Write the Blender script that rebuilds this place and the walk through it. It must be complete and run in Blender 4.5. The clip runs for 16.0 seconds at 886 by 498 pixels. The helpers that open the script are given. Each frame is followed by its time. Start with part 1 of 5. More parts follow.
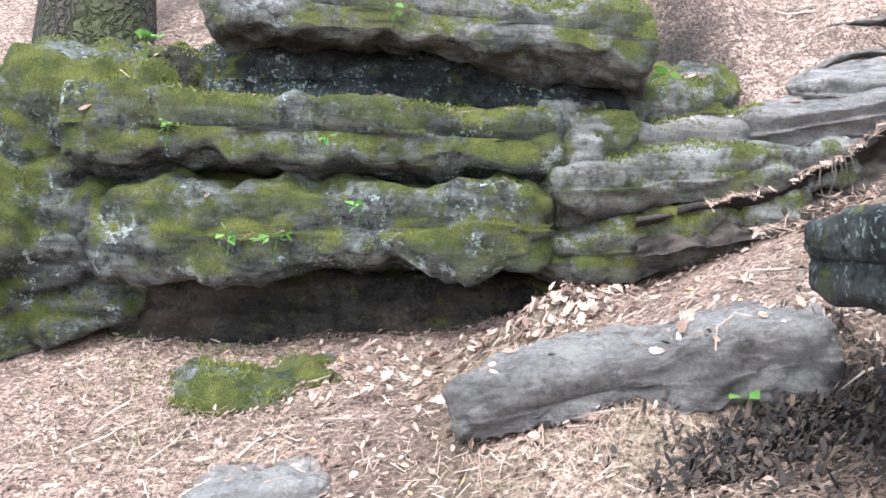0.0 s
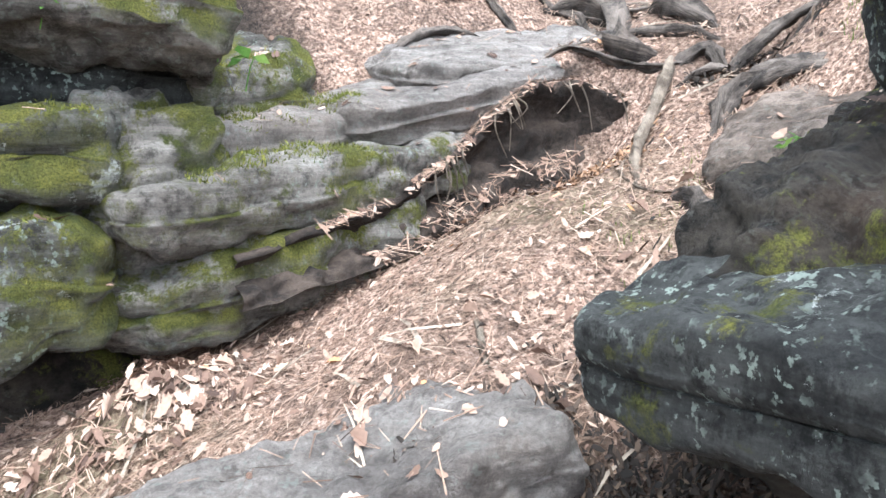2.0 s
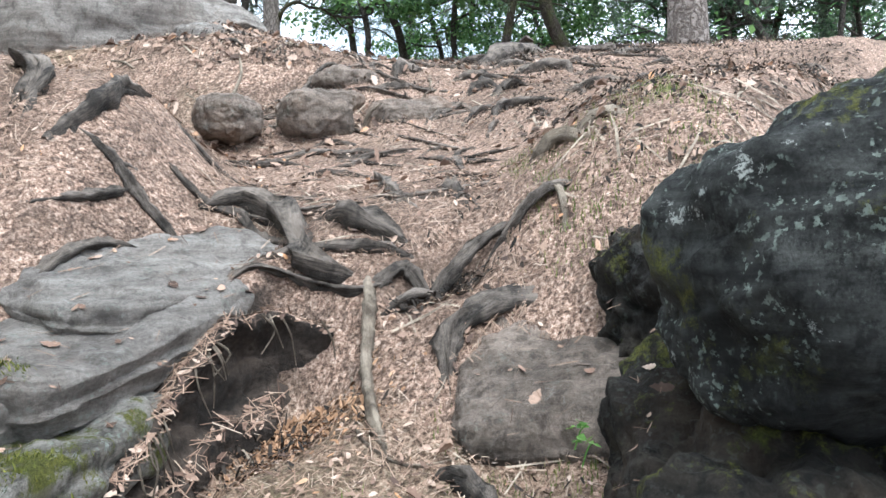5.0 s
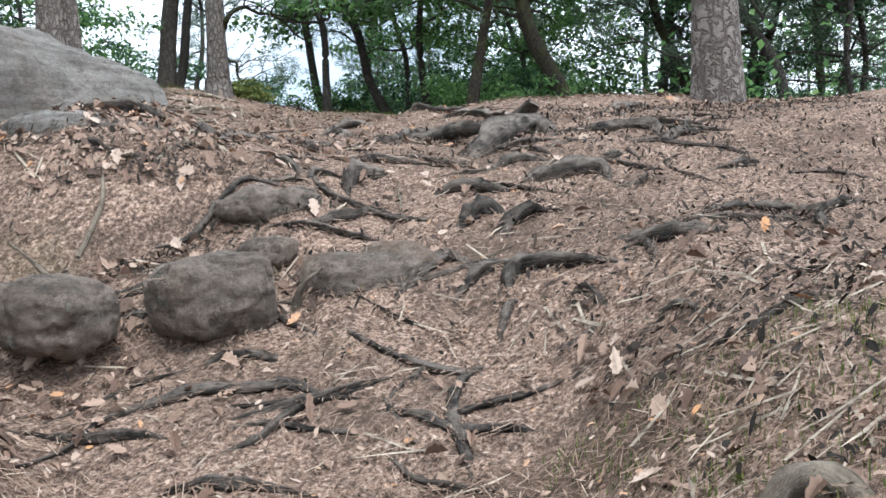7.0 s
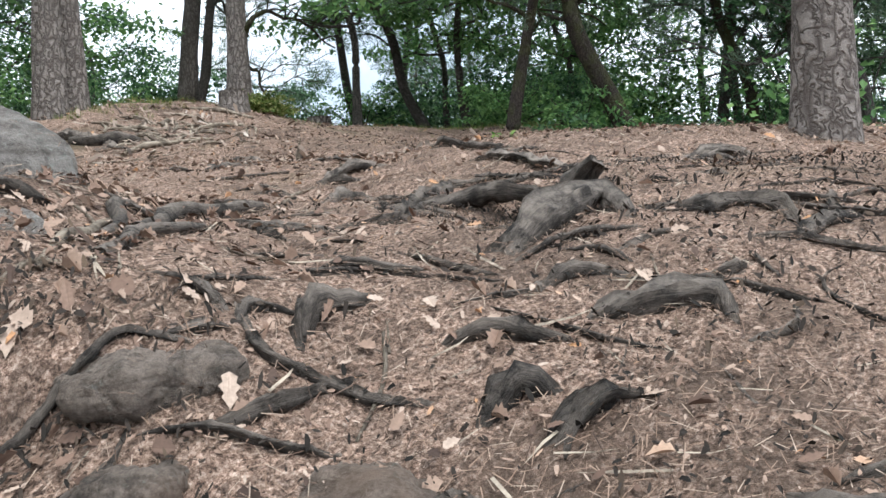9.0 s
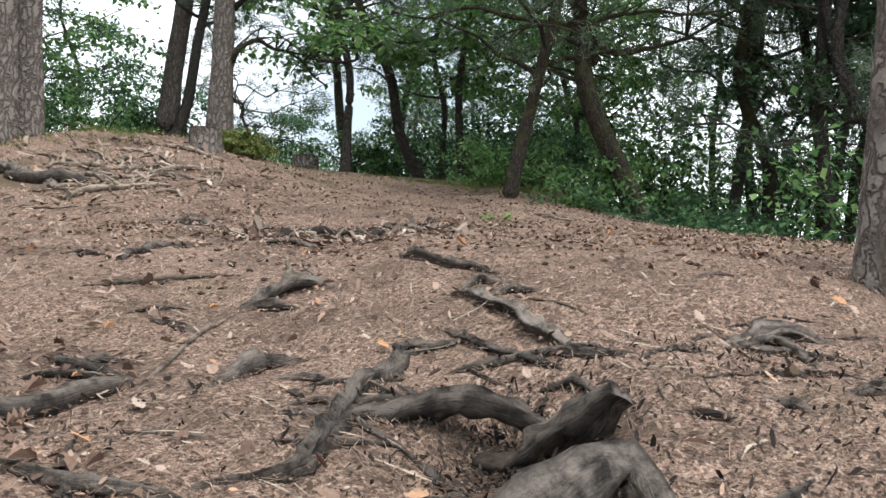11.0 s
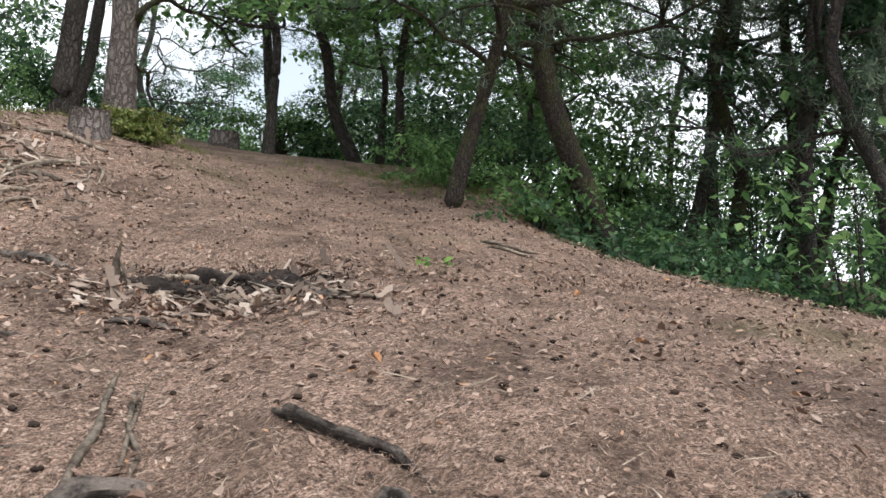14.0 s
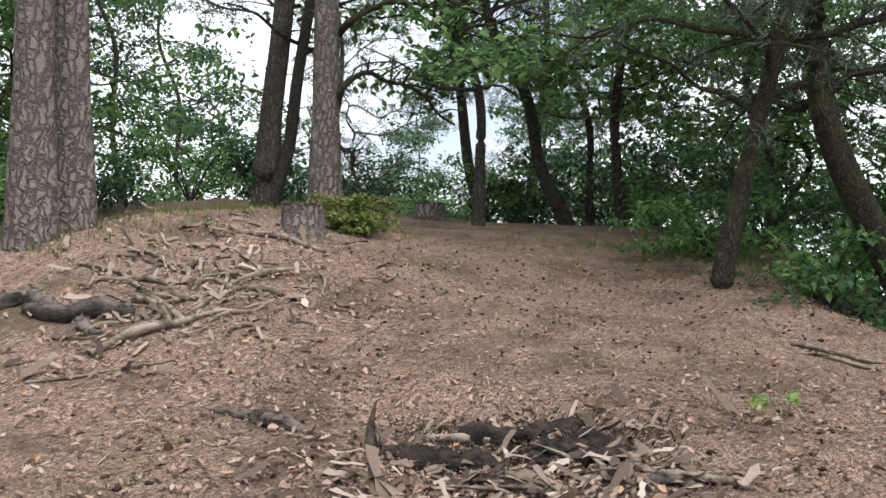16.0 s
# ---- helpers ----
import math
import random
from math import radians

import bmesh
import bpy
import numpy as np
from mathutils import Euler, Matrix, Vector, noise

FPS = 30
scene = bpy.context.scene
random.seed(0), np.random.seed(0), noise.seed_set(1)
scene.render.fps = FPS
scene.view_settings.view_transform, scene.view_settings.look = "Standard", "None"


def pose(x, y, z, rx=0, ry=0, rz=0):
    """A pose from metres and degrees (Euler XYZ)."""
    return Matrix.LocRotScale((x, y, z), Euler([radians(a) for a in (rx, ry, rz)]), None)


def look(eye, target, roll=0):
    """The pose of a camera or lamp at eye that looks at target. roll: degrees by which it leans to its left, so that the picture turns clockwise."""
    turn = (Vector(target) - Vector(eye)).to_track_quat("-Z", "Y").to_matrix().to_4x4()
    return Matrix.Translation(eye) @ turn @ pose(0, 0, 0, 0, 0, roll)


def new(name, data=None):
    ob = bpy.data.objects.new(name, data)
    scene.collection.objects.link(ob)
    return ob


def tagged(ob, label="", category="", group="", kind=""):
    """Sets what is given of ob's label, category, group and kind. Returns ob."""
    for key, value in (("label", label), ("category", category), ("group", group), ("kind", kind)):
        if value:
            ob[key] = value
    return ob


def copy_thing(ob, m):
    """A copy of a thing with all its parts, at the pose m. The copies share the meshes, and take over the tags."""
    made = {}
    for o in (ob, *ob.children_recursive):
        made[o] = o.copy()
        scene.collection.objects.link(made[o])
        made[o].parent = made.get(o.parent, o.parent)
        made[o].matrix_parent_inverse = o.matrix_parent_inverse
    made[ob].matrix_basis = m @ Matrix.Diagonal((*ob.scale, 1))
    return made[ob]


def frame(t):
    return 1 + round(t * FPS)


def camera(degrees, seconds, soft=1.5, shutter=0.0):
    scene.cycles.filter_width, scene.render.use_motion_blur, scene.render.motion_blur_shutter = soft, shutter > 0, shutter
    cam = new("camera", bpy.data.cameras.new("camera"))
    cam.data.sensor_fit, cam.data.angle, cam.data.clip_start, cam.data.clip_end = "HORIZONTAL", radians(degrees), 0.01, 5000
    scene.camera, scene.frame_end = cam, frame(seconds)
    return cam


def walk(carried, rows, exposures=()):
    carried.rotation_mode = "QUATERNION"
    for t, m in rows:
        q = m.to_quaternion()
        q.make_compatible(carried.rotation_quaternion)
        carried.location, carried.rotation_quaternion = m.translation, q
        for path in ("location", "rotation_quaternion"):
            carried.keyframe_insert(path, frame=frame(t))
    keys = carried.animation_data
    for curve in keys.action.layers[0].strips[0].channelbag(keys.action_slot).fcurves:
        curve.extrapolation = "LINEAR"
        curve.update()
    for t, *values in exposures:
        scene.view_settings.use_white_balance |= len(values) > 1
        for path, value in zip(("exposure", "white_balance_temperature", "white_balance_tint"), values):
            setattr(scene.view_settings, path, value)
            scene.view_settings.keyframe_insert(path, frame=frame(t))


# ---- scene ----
cam = camera(52.7, 16.0)
PATH = [
    (0, (0.186, 0.13, 1.603), (0.105, 2.126, 1.52), 2.7),
    (0.5, (0.153, 0.315, 1.631), (0.37, 2.302, 1.565), 3.2),
    (1, (0.157, 0.589, 1.644), (0.635, 2.528, 1.529), 3.2),
    (1.5, (0.14, 0.786, 1.724), (0.852, 2.647, 1.554), 0.7),
    (2, (0.042, 0.987, 1.826), (1.046, 2.708, 1.646), -0.2),
    (2.5, (0.031, 1.132, 1.873), (1.285, 2.663, 1.584), -2.1),
    (3, (0.02, 1.301, 1.988), (1.444, 2.676, 1.702), -2.6),
    (3.5, (-0.049, 1.445, 2.071), (1.468, 2.725, 1.828), -3.5),
    (4, (-0.113, 1.478, 2.168), (1.483, 2.661, 1.943), -4.5),
    (4.5, (-0.164, 1.47, 2.225), (1.529, 2.523, 2.076), -2.9),
    (5, (-0.067, 1.606, 2.29), (1.66, 2.614, 2.279), -2.0),
    (5.2, (0.0, 1.678, 2.32), (1.737, 2.669, 2.35), -2.3),
    (7.3, (1.763, 2.691, 3.249), (3.528, 3.63, 3.188), -2.6),
    (7.5, (1.895, 2.77, 3.285), (3.638, 3.746, 3.195), -2.3),
    (8, (2.239, 2.907, 3.407), (3.955, 3.928, 3.293), -2.9),
    (8.5, (2.546, 2.993, 3.544), (4.265, 4.01, 3.441), -3.3),
    (9, (2.862, 3.165, 3.593), (4.58, 4.189, 3.55), -2.6),
    (9.5, (3.173, 3.282, 3.714), (4.906, 4.275, 3.815), -2.0),
    (9.7, (3.347, 3.342, 3.766), (5.084, 4.323, 3.911), -1.5),
    (11.8, (4.313, 3.864, 4.311), (6.041, 4.869, 4.261), 3.7),
    (12, (4.419, 3.908, 4.334), (6.155, 4.901, 4.287), 3.5),
    (12.5, (4.732, 4.055, 4.463), (6.496, 4.998, 4.404), 3.4),
    (13, (5.084, 4.216, 4.577), (6.859, 5.136, 4.526), 3.1),
    (13.5, (5.315, 4.322, 4.709), (7.076, 5.267, 4.633), 3.4),
    (14, (5.545, 4.466, 4.855), (7.335, 5.356, 4.784), 4.3),
    (14.5, (5.787, 4.714, 4.947), (7.588, 5.583, 4.897), 4.4),
    (15, (6.003, 5.056, 5.140), (7.710, 6.097, 5.101), 2.5),
    (15.5, (6.128, 5.433, 5.252), (7.801, 6.528, 5.247), 1.6),
    (16, (6.379, 5.820, 5.314), (7.960, 7.044, 5.313), 0.6),
]
walk(cam, [(t, look(e, g, r)) for t, e, g, r in PATH], exposures=((0, 1.95, 5400, 9), (3.0, 1.90, 5700, 8), (5.2, 1.3, 5600, 5), (7.3, 0.78, 5650, 5), (9.7, 0.70, 5900, 6), (12.0, 0.58, 6150, 9), (16.0, 0.56, 6150, 11)))


# ---- light ----
world = bpy.data.worlds.new("sky")
scene.world = world
world.use_nodes = True
wn, wl = world.node_tree.nodes, world.node_tree.links
sky = wn.new("ShaderNodeTexSky")
sky.sky_type, sky.sun_disc, sky.sun_elevation, sky.sun_rotation = "NISHITA", False, radians(68), radians(200)
clouds = wn.new("ShaderNodeTexNoise")
clouds.inputs["Scale"].default_value, clouds.inputs["Detail"].default_value = 3.5, 6
cover = wn.new("ShaderNodeMapRange")
cover.inputs[1].default_value, cover.inputs[2].default_value = 0.36, 0.52
cover.inputs[3].default_value, cover.inputs[4].default_value = 0.35, 0.97
where = wn.new("ShaderNodeTexCoord")
wl.new(where.outputs["Generated"], clouds.inputs["Vector"])
wl.new(clouds.outputs[0], cover.inputs[0])
veil = wn.new("ShaderNodeMix")
veil.data_type = "RGBA"
veil.inputs[7].default_value = (16.5, 16.8, 17.2, 1)
wl.new(cover.outputs[0], veil.inputs[0])
wl.new(sky.outputs[0], veil.inputs[6])
wl.new(veil.outputs[2], wn["Background"].inputs[0])
wn["Background"].inputs[1].default_value = 0.075
sun = new("sun", bpy.data.lights.new("sun", "SUN"))
sun.data.energy, sun.data.angle, sun.data.color = 2.0, radians(35), (1, 0.95, 0.88)
sun.matrix_world = look((0, 0, 30), (-30 * math.tan(radians(22)) * math.sin(radians(200)), -30 * math.tan(radians(22)) * math.cos(radians(200)), 0))


# ---- materials ----
def material(name, rough=0.85):
    m = bpy.data.materials.new(name)
    m.use_nodes = True
    nt = m.node_tree
    b = nt.nodes["Principled BSDF"]
    b.inputs["Roughness"].default_value = rough
    b.inputs["Specular IOR Level"].default_value = 0.25
    return m, nt, b


def place(nt, obj=False):
    n = nt.nodes.new("ShaderNodeTexCoord" if obj else "ShaderNodeNewGeometry")
    return n.outputs["Object"] if obj else n.outputs["Position"]


def grain(nt, at, scale, detail=4, rough=0.6, stretch=None):
    if stretch:
        mp = nt.nodes.new("ShaderNodeMapping")
        mp.inputs["Scale"].default_value = stretch
        nt.links.new(at, mp.inputs[0])
        at = mp.outputs[0]
    n = nt.nodes.new("ShaderNodeTexNoise")
    n.inputs["Scale"].default_value, n.inputs["Detail"].default_value, n.inputs["Roughness"].default_value = scale, detail, rough
    nt.links.new(at, n.inputs["Vector"])
    return n.outputs[0]


def ramp(nt, value, *stops):
    r = nt.nodes.new("ShaderNodeValToRGB")
    e = r.color_ramp.elements
    while len(e) < len(stops):
        e.new(0.5)
    for k, (p, c) in zip(e, stops):
        k.position, k.color = p, (*c, 1) if len(c) == 3 else c
    nt.links.new(value, r.inputs[0])
    return r.outputs[0]


def grey(nt, value, a, b):
    r = nt.nodes.new("ShaderNodeMapRange")
    r.inputs[1].default_value, r.inputs[2].default_value = a, b
    nt.links.new(value, r.inputs[0])
    return r.outputs[0]


def mix(nt, fac, a, b, how="MIX"):
    m = nt.nodes.new("ShaderNodeMix")
    m.data_type, m.blend_type = "RGBA", how
    for slot, v in ((0, fac), (6, a), (7, b)):
        if isinstance(v, (int, float)):
            m.inputs[slot].default_value = v
        elif isinstance(v, tuple):
            m.inputs[slot].default_value = (*v, 1)
        else:
            nt.links.new(v, m.inputs[slot])
    return m.outputs[2]


def times(nt, a, b):
    m = nt.nodes.new("ShaderNodeMath")
    m.operation = "MULTIPLY"
    for slot, v in ((0, a), (1, b)):
        if isinstance(v, (int, float)):
            m.inputs[slot].default_value = v
        else:
            nt.links.new(v, m.inputs[slot])
    return m.outputs[0]


def relief(nt, b, value, depth, strength=0.6):
    n = nt.nodes.new("ShaderNodeBump")
    n.inputs["Distance"].default_value, n.inputs["Strength"].default_value = depth, strength
    nt.links.new(value, n.inputs["Height"])
    nt.links.new(n.outputs[0], b.inputs["Normal"])


def upness(nt, a, b):
    g = nt.nodes.new("ShaderNodeNewGeometry")
    s = nt.nodes.new("ShaderNodeSeparateXYZ")
    nt.links.new(g.outputs["Normal"], s.inputs[0])
    return grey(nt, s.outputs[2], a, b)


def stone_material(name, light, dark, moss, lichen, rust=0.0, layers=26.0, stain=0.8):
    """Bedded sandstone with pale lichen spots, damp stains and cushions of moss."""
    m, nt, b = material(name, 0.9)
    at = place(nt)
    bed = grain(nt, at, 3.0, 6, 0.7, (1, 1, layers / 3))
    fine = grain(nt, at, 85, 7, 0.85)
    pits = grain(nt, at, 17, 5, 0.75)
    col = mix(nt, grey(nt, bed, 0.32, 0.66), dark, light)
    col = mix(nt, 0.55, col, ramp(nt, fine, (0.32, (0.15, 0.15, 0.15)), (0.68, (0.82, 0.82, 0.82))), "OVERLAY")
    col = mix(nt, times(nt, grey(nt, pits, 0.50, 0.38), stain), col, tuple(0.35 * c for c in dark))
    if rust:
        col = mix(nt, times(nt, grey(nt, grain(nt, at, 2.2, 3), 0.5, 0.75), rust), col, (0.30, 0.18, 0.11))
    col = mix(nt, times(nt, grey(nt, grain(nt, at, 1.9, 7, 0.75), 0.50, 0.63), stain), col, tuple(0.35 * c for c in dark))
    spots = times(nt, grey(nt, grain(nt, at, 55, 3, 0.6), 0.57, 0.62), grey(nt, grain(nt, at, 4.3, 5, 0.7), 0.46, 0.60))
    col = mix(nt, times(nt, spots, lichen), col, (0.36, 0.42, 0.36))
    big = grey(nt, grain(nt, at, 4.5, 9, 0.8), 0.60, 0.63)
    col = mix(nt, times(nt, big, lichen * 0.9), col, (0.58, 0.60, 0.56))
    if moss:
        soft = grain(nt, at, 190, 4, 0.8)
        tone = grain(nt, at, 9, 4)
        fur = mix(nt, grey(nt, soft, 0.3, 0.7), (0.018, 0.024, 0.005), mix(nt, grey(nt, tone, 0.35, 0.65), (0.10, 0.115, 0.022), (0.27, 0.26, 0.05)))
        field = times(nt, grey(nt, grain(nt, at, 3.6, 9, 0.78), 0.60 - 0.17 * moss, 0.66 - 0.17 * moss), upness(nt, -0.7, 0.15))
        col = mix(nt, field, col, fur)
    nt.links.new(col, b.inputs["Base Color"])
    tall = mix(nt, 0.5, mix(nt, 0.5, bed, pits), fine)
    relief(nt, b, tall, 0.05, 1.0)
    return m


def bark_material(name, light, dark, plates=9.0, moss=0.0):
    m, nt, b = material(name, 0.92)
    at = place(nt, True)
    mp = nt.nodes.new("ShaderNodeMapping")
    mp.inputs["Scale"].default_value = (plates, plates, plates * 0.33)
    bend = grain(nt, at, 6, 3)
    warp = nt.nodes.new("ShaderNodeMix")
    warp.data_type, warp.blend_type = "RGBA", "LINEAR_LIGHT"
    warp.inputs[0].default_value = 0.16
    nt.links.new(at, warp.inputs[6])
    nt.links.new(bend, warp.inputs[7])
    nt.links.new(warp.outputs[2], mp.inputs[0])
    v = nt.nodes.new("ShaderNodeTexVoronoi")
    v.feature = "DISTANCE_TO_EDGE"
    v.inputs["Scale"].default_value = 1.0
    nt.links.new(mp.outputs[0], v.inputs["Vector"])
    plate = grey(nt, v.outputs[0], -0.02, 0.24)
    fine = grain(nt, at, 45, 6, 0.8)
    col = mix(nt, plate, dark, light)
    col = mix(nt, 0.7, col, ramp(nt, fine, (0.25, (0.2, 0.2, 0.2)), (0.75, (0.8, 0.78, 0.76))), "OVERLAY")
    col = mix(nt, times(nt, grey(nt, grain(nt, at, 2.5, 4), 0.45, 0.7), 0.5), col, tuple(0.55 * c for c in light))
    if moss:
        col = mix(nt, times(nt, grey(nt, grain(nt, at, 3, 5), 0.45, 0.6), moss), col, (0.09, 0.11, 0.02))
    nt.links.new(col, b.inputs["Base Color"])
    relief(nt, b, mix(nt, 0.3, plate, fine), 0.03, 1.0)
    return m


def wood_material(name, light, dark, along=True):
    """Weathered root wood, fibrous along the growth."""
    m, nt, b = material(name, 0.85)
    at = place(nt)
    if along:
        uv = nt.nodes.new("ShaderNodeUVMap")
        fibre = grain(nt, uv.outputs[0], 1.0, 6, 0.75, (260, 16, 1))
    else:
        fibre = grain(nt, at, 60, 6, 0.8)
    broad = grain(nt, at, 9, 5, 0.7)
    oi = nt.nodes.new("ShaderNodeObjectInfo")
    col = mix(nt, grey(nt, fibre, 0.34, 0.66), dark, light)
    col = mix(nt, times(nt, grey(nt, broad, 0.42, 0.62), 0.75), col, tuple(0.45 * c for c in dark))
    # upper sides lighter: bleached wood, and light from above put into the colour
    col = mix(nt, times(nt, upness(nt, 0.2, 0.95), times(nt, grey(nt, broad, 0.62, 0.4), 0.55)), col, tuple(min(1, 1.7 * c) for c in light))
    hsv = nt.nodes.new("ShaderNodeHueSaturation")
    nt.links.new(grey(nt, oi.outputs["Random"], -1.8, 1.2), hsv.inputs["Value"])
    nt.links.new(col, hsv.inputs["Color"])
    nt.links.new(hsv.outputs[0], b.inputs["Base Color"])
    relief(nt, b, mix(nt, 0.4, fibre, broad), 0.02, 1.0)
    return m


def flake_material(name, stops, rough=0.7, through_light=0.0):
    """Leaves, needles and chips: each piece has its own tint."""
    m, nt, b = material(name, rough)
    g = nt.nodes.new("ShaderNodeNewGeometry")
    col = ramp(nt, g.outputs["Random Per Island"], *stops)
    vein = grain(nt, place(nt), 90, 2)
    col = mix(nt, 0.35, col, ramp(nt, vein, (0.3, (0.3, 0.3, 0.3)), (0.7, (0.7, 0.7, 0.7))), "OVERLAY")
    nt.links.new(col, b.inputs["Base Color"])
    if through_light:
        t = nt.nodes.new("ShaderNodeBsdfTranslucent")
        nt.links.new(col, t.inputs[0])
        mx = nt.nodes.new("ShaderNodeMixShader")
        mx.inputs[0].default_value = through_light
        nt.links.new(b.outputs[0], mx.inputs[1])
        nt.links.new(t.outputs[0], mx.inputs[2])
        nt.links.new(mx.outputs[0], nt.nodes["Material Output"].inputs[0])
    return m


def soil_material():
    """Trodden needles and bark chips over dark humus."""
    m, nt, b = material("needle_floor", 0.95)
    at = place(nt)
    fine = grain(nt, at, 75, 6, 0.8)
    chips = grain(nt, at, 26, 4, 0.7, (1, 2.2, 1))
    patch = grain(nt, at, 1.4, 5, 0.65)
    col = ramp(nt, fine, (0.37, (0.024, 0.017, 0.013)), (0.47, (0.18, 0.115, 0.083)), (0.55, (0.36, 0.25, 0.19)), (0.68, (0.66, 0.53, 0.44)))
    bits = nt.nodes.new("ShaderNodeTexVoronoi")
    bits.inputs["Scale"].default_value, bits.inputs["Randomness"].default_value = 34, 1.0
    warped = nt.nodes.new("ShaderNodeMapping")
    warped.inputs["Scale"].default_value = (1.0, 1.9, 1.2)
    nt.links.new(at, warped.inputs[0])
    nt.links.new(warped.outputs[0], bits.inputs["Vector"])
    tone = nt.nodes.new("ShaderNodeSeparateColor")
    nt.links.new(bits.outputs["Color"], tone.inputs[0])
    col = mix(nt, 0.6, col, ramp(nt, tone.outputs[0], (0.0, (0.10, 0.10, 0.10)), (0.5, (0.46, 0.45, 0.44)), (0.9, (0.66, 0.65, 0.65)), (1.0, (0.95, 0.93, 0.92))), "OVERLAY")
    col = mix(nt, times(nt, grey(nt, chips, 0.60, 0.68), 0.6), col, (0.41, 0.31, 0.245))
    col = mix(nt, times(nt, grey(nt, patch, 0.47, 0.62), 0.7), col, (0.085, 0.058, 0.042))
    # steep faces: bare dark humus, with the shade of hollows put into the colour
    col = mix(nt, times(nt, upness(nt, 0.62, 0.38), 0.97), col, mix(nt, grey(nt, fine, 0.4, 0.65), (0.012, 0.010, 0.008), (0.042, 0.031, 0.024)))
    green = times(nt, grey(nt, grain(nt, at, 0.5, 3), 0.60, 0.70), grey(nt, fine, 0.4, 0.6))
    col = mix(nt, times(nt, green, 0.4), col, (0.10, 0.12, 0.03))
    nt.links.new(col, b.inputs["Base Color"])
    relief(nt, b, mix(nt, 0.5, fine, chips), 0.02, 0.9)
    return m


SOIL = soil_material()
ROCK = stone_material("grey_sandstone", (0.44, 0.395, 0.355), (0.20, 0.175, 0.155), 0.0, 0.3, 0.15, stain=0.5)
BROWNROCK = stone_material("brown_sandstone", (0.42, 0.335, 0.275), (0.13, 0.105, 0.085), 0.0, 0.2, 0.5, 14, 0.6)
MOSSY = stone_material("mossy_sandstone", (0.27, 0.26, 0.225), (0.03, 0.029, 0.024), 0.90, 1.0)
# dark brown soil with moss, dimmed further to hold the overhangs' shade
SHADEDSOIL = stone_material("shaded_mossy_soil", (0.072, 0.060, 0.046), (0.016, 0.013, 0.010), 0.38, 0.10, 0.2, 12, 0.9)
PARTMOSS = stone_material("half_mossy_sandstone", (0.42, 0.385, 0.34), (0.10, 0.09, 0.075), 0.78, 0.5, stain=0.75)
# lichen-spotted stone; the shade the boulders lie in is put into its tone
SHADEDROCK = stone_material("shaded_lichen_sandstone", (0.105, 0.108, 0.10), (0.020, 0.021, 0.020), 0.25, 1.0)
PINEBARK = bark_material("pine_bark", (0.26, 0.228, 0.205), (0.085, 0.068, 0.06), 13)
GREYPINE = bark_material("grey_pine_bark", (0.17, 0.148, 0.13), (0.062, 0.052, 0.046), 15)
DARKBARK = bark_material("dark_bark", (0.075, 0.06, 0.048), (0.022, 0.018, 0.015), 26, 0.35)
FARBARK = bark_material("grey_bark", (0.11, 0.096, 0.084), (0.038, 0.034, 0.03), 22)
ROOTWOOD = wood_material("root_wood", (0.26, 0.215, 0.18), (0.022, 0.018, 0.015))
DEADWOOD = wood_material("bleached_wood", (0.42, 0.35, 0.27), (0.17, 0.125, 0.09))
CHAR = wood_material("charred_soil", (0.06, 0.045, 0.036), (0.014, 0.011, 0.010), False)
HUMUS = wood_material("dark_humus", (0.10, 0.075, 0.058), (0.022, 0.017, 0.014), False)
DRYLEAF = flake_material("dry_leaf", ((0.0, (0.05, 0.03, 0.022)), (0.3, (0.17, 0.105, 0.075)), (0.70, (0.33, 0.225, 0.165)), (0.95, (0.44, 0.335, 0.265)), (1.0, (0.46, 0.23, 0.10))))
NEEDLE = flake_material("dry_needle", ((0.0, (0.05, 0.03, 0.021)), (0.4, (0.22, 0.138, 0.095)), (0.85, (0.34, 0.235, 0.17)), (1.0, (0.45, 0.35, 0.27))))
PALEWOOD = flake_material("bleached_bark", ((0.0, (0.05, 0.035, 0.026)), (0.45, (0.20, 0.145, 0.11)), (0.85, (0.36, 0.28, 0.22)), (1.0, (0.52, 0.44, 0.37))))
LEAFGREEN = flake_material("broad_leaf", ((0.0, (0.06, 0.13, 0.045)), (0.5, (0.14, 0.26, 0.09)), (0.85, (0.22, 0.37, 0.13)), (1.0, (0.34, 0.50, 0.18))), 0.45, 0.55)
LEAFDARK = flake_material("dark_leaf", ((0.0, (0.03, 0.07, 0.035)), (0.6, (0.07, 0.14, 0.065)), (1.0, (0.16, 0.27, 0.12))), 0.45, 0.5)
SANDCRUMB = flake_material("sandy_crumb", ((0.0, (0.14, 0.08, 0.045)), (0.6, (0.30, 0.17, 0.095)), (1.0, (0.42, 0.27, 0.17))), 0.95)
MOSS = flake_material("moss", ((0.0, (0.05, 0.06, 0.012)), (0.5, (0.13, 0.145, 0.03)), (1.0, (0.27, 0.26, 0.06))), 0.9, 0.2)
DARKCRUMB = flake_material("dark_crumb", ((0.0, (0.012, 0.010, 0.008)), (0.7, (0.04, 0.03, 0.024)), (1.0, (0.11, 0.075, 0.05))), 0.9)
PINEGREEN = flake_material("pine_needle", ((0.0, (0.055, 0.085, 0.06)), (0.6, (0.11, 0.155, 0.10)), (1.0, (0.19, 0.23, 0.14))), 0.55, 0.4)
FRESH = flake_material("fresh_leaf", ((0.0, (0.06, 0.14, 0.03)), (0.6, (0.12, 0.24, 0.05)), (1.0, (0.24, 0.36, 0.09))), 0.5, 0.4)
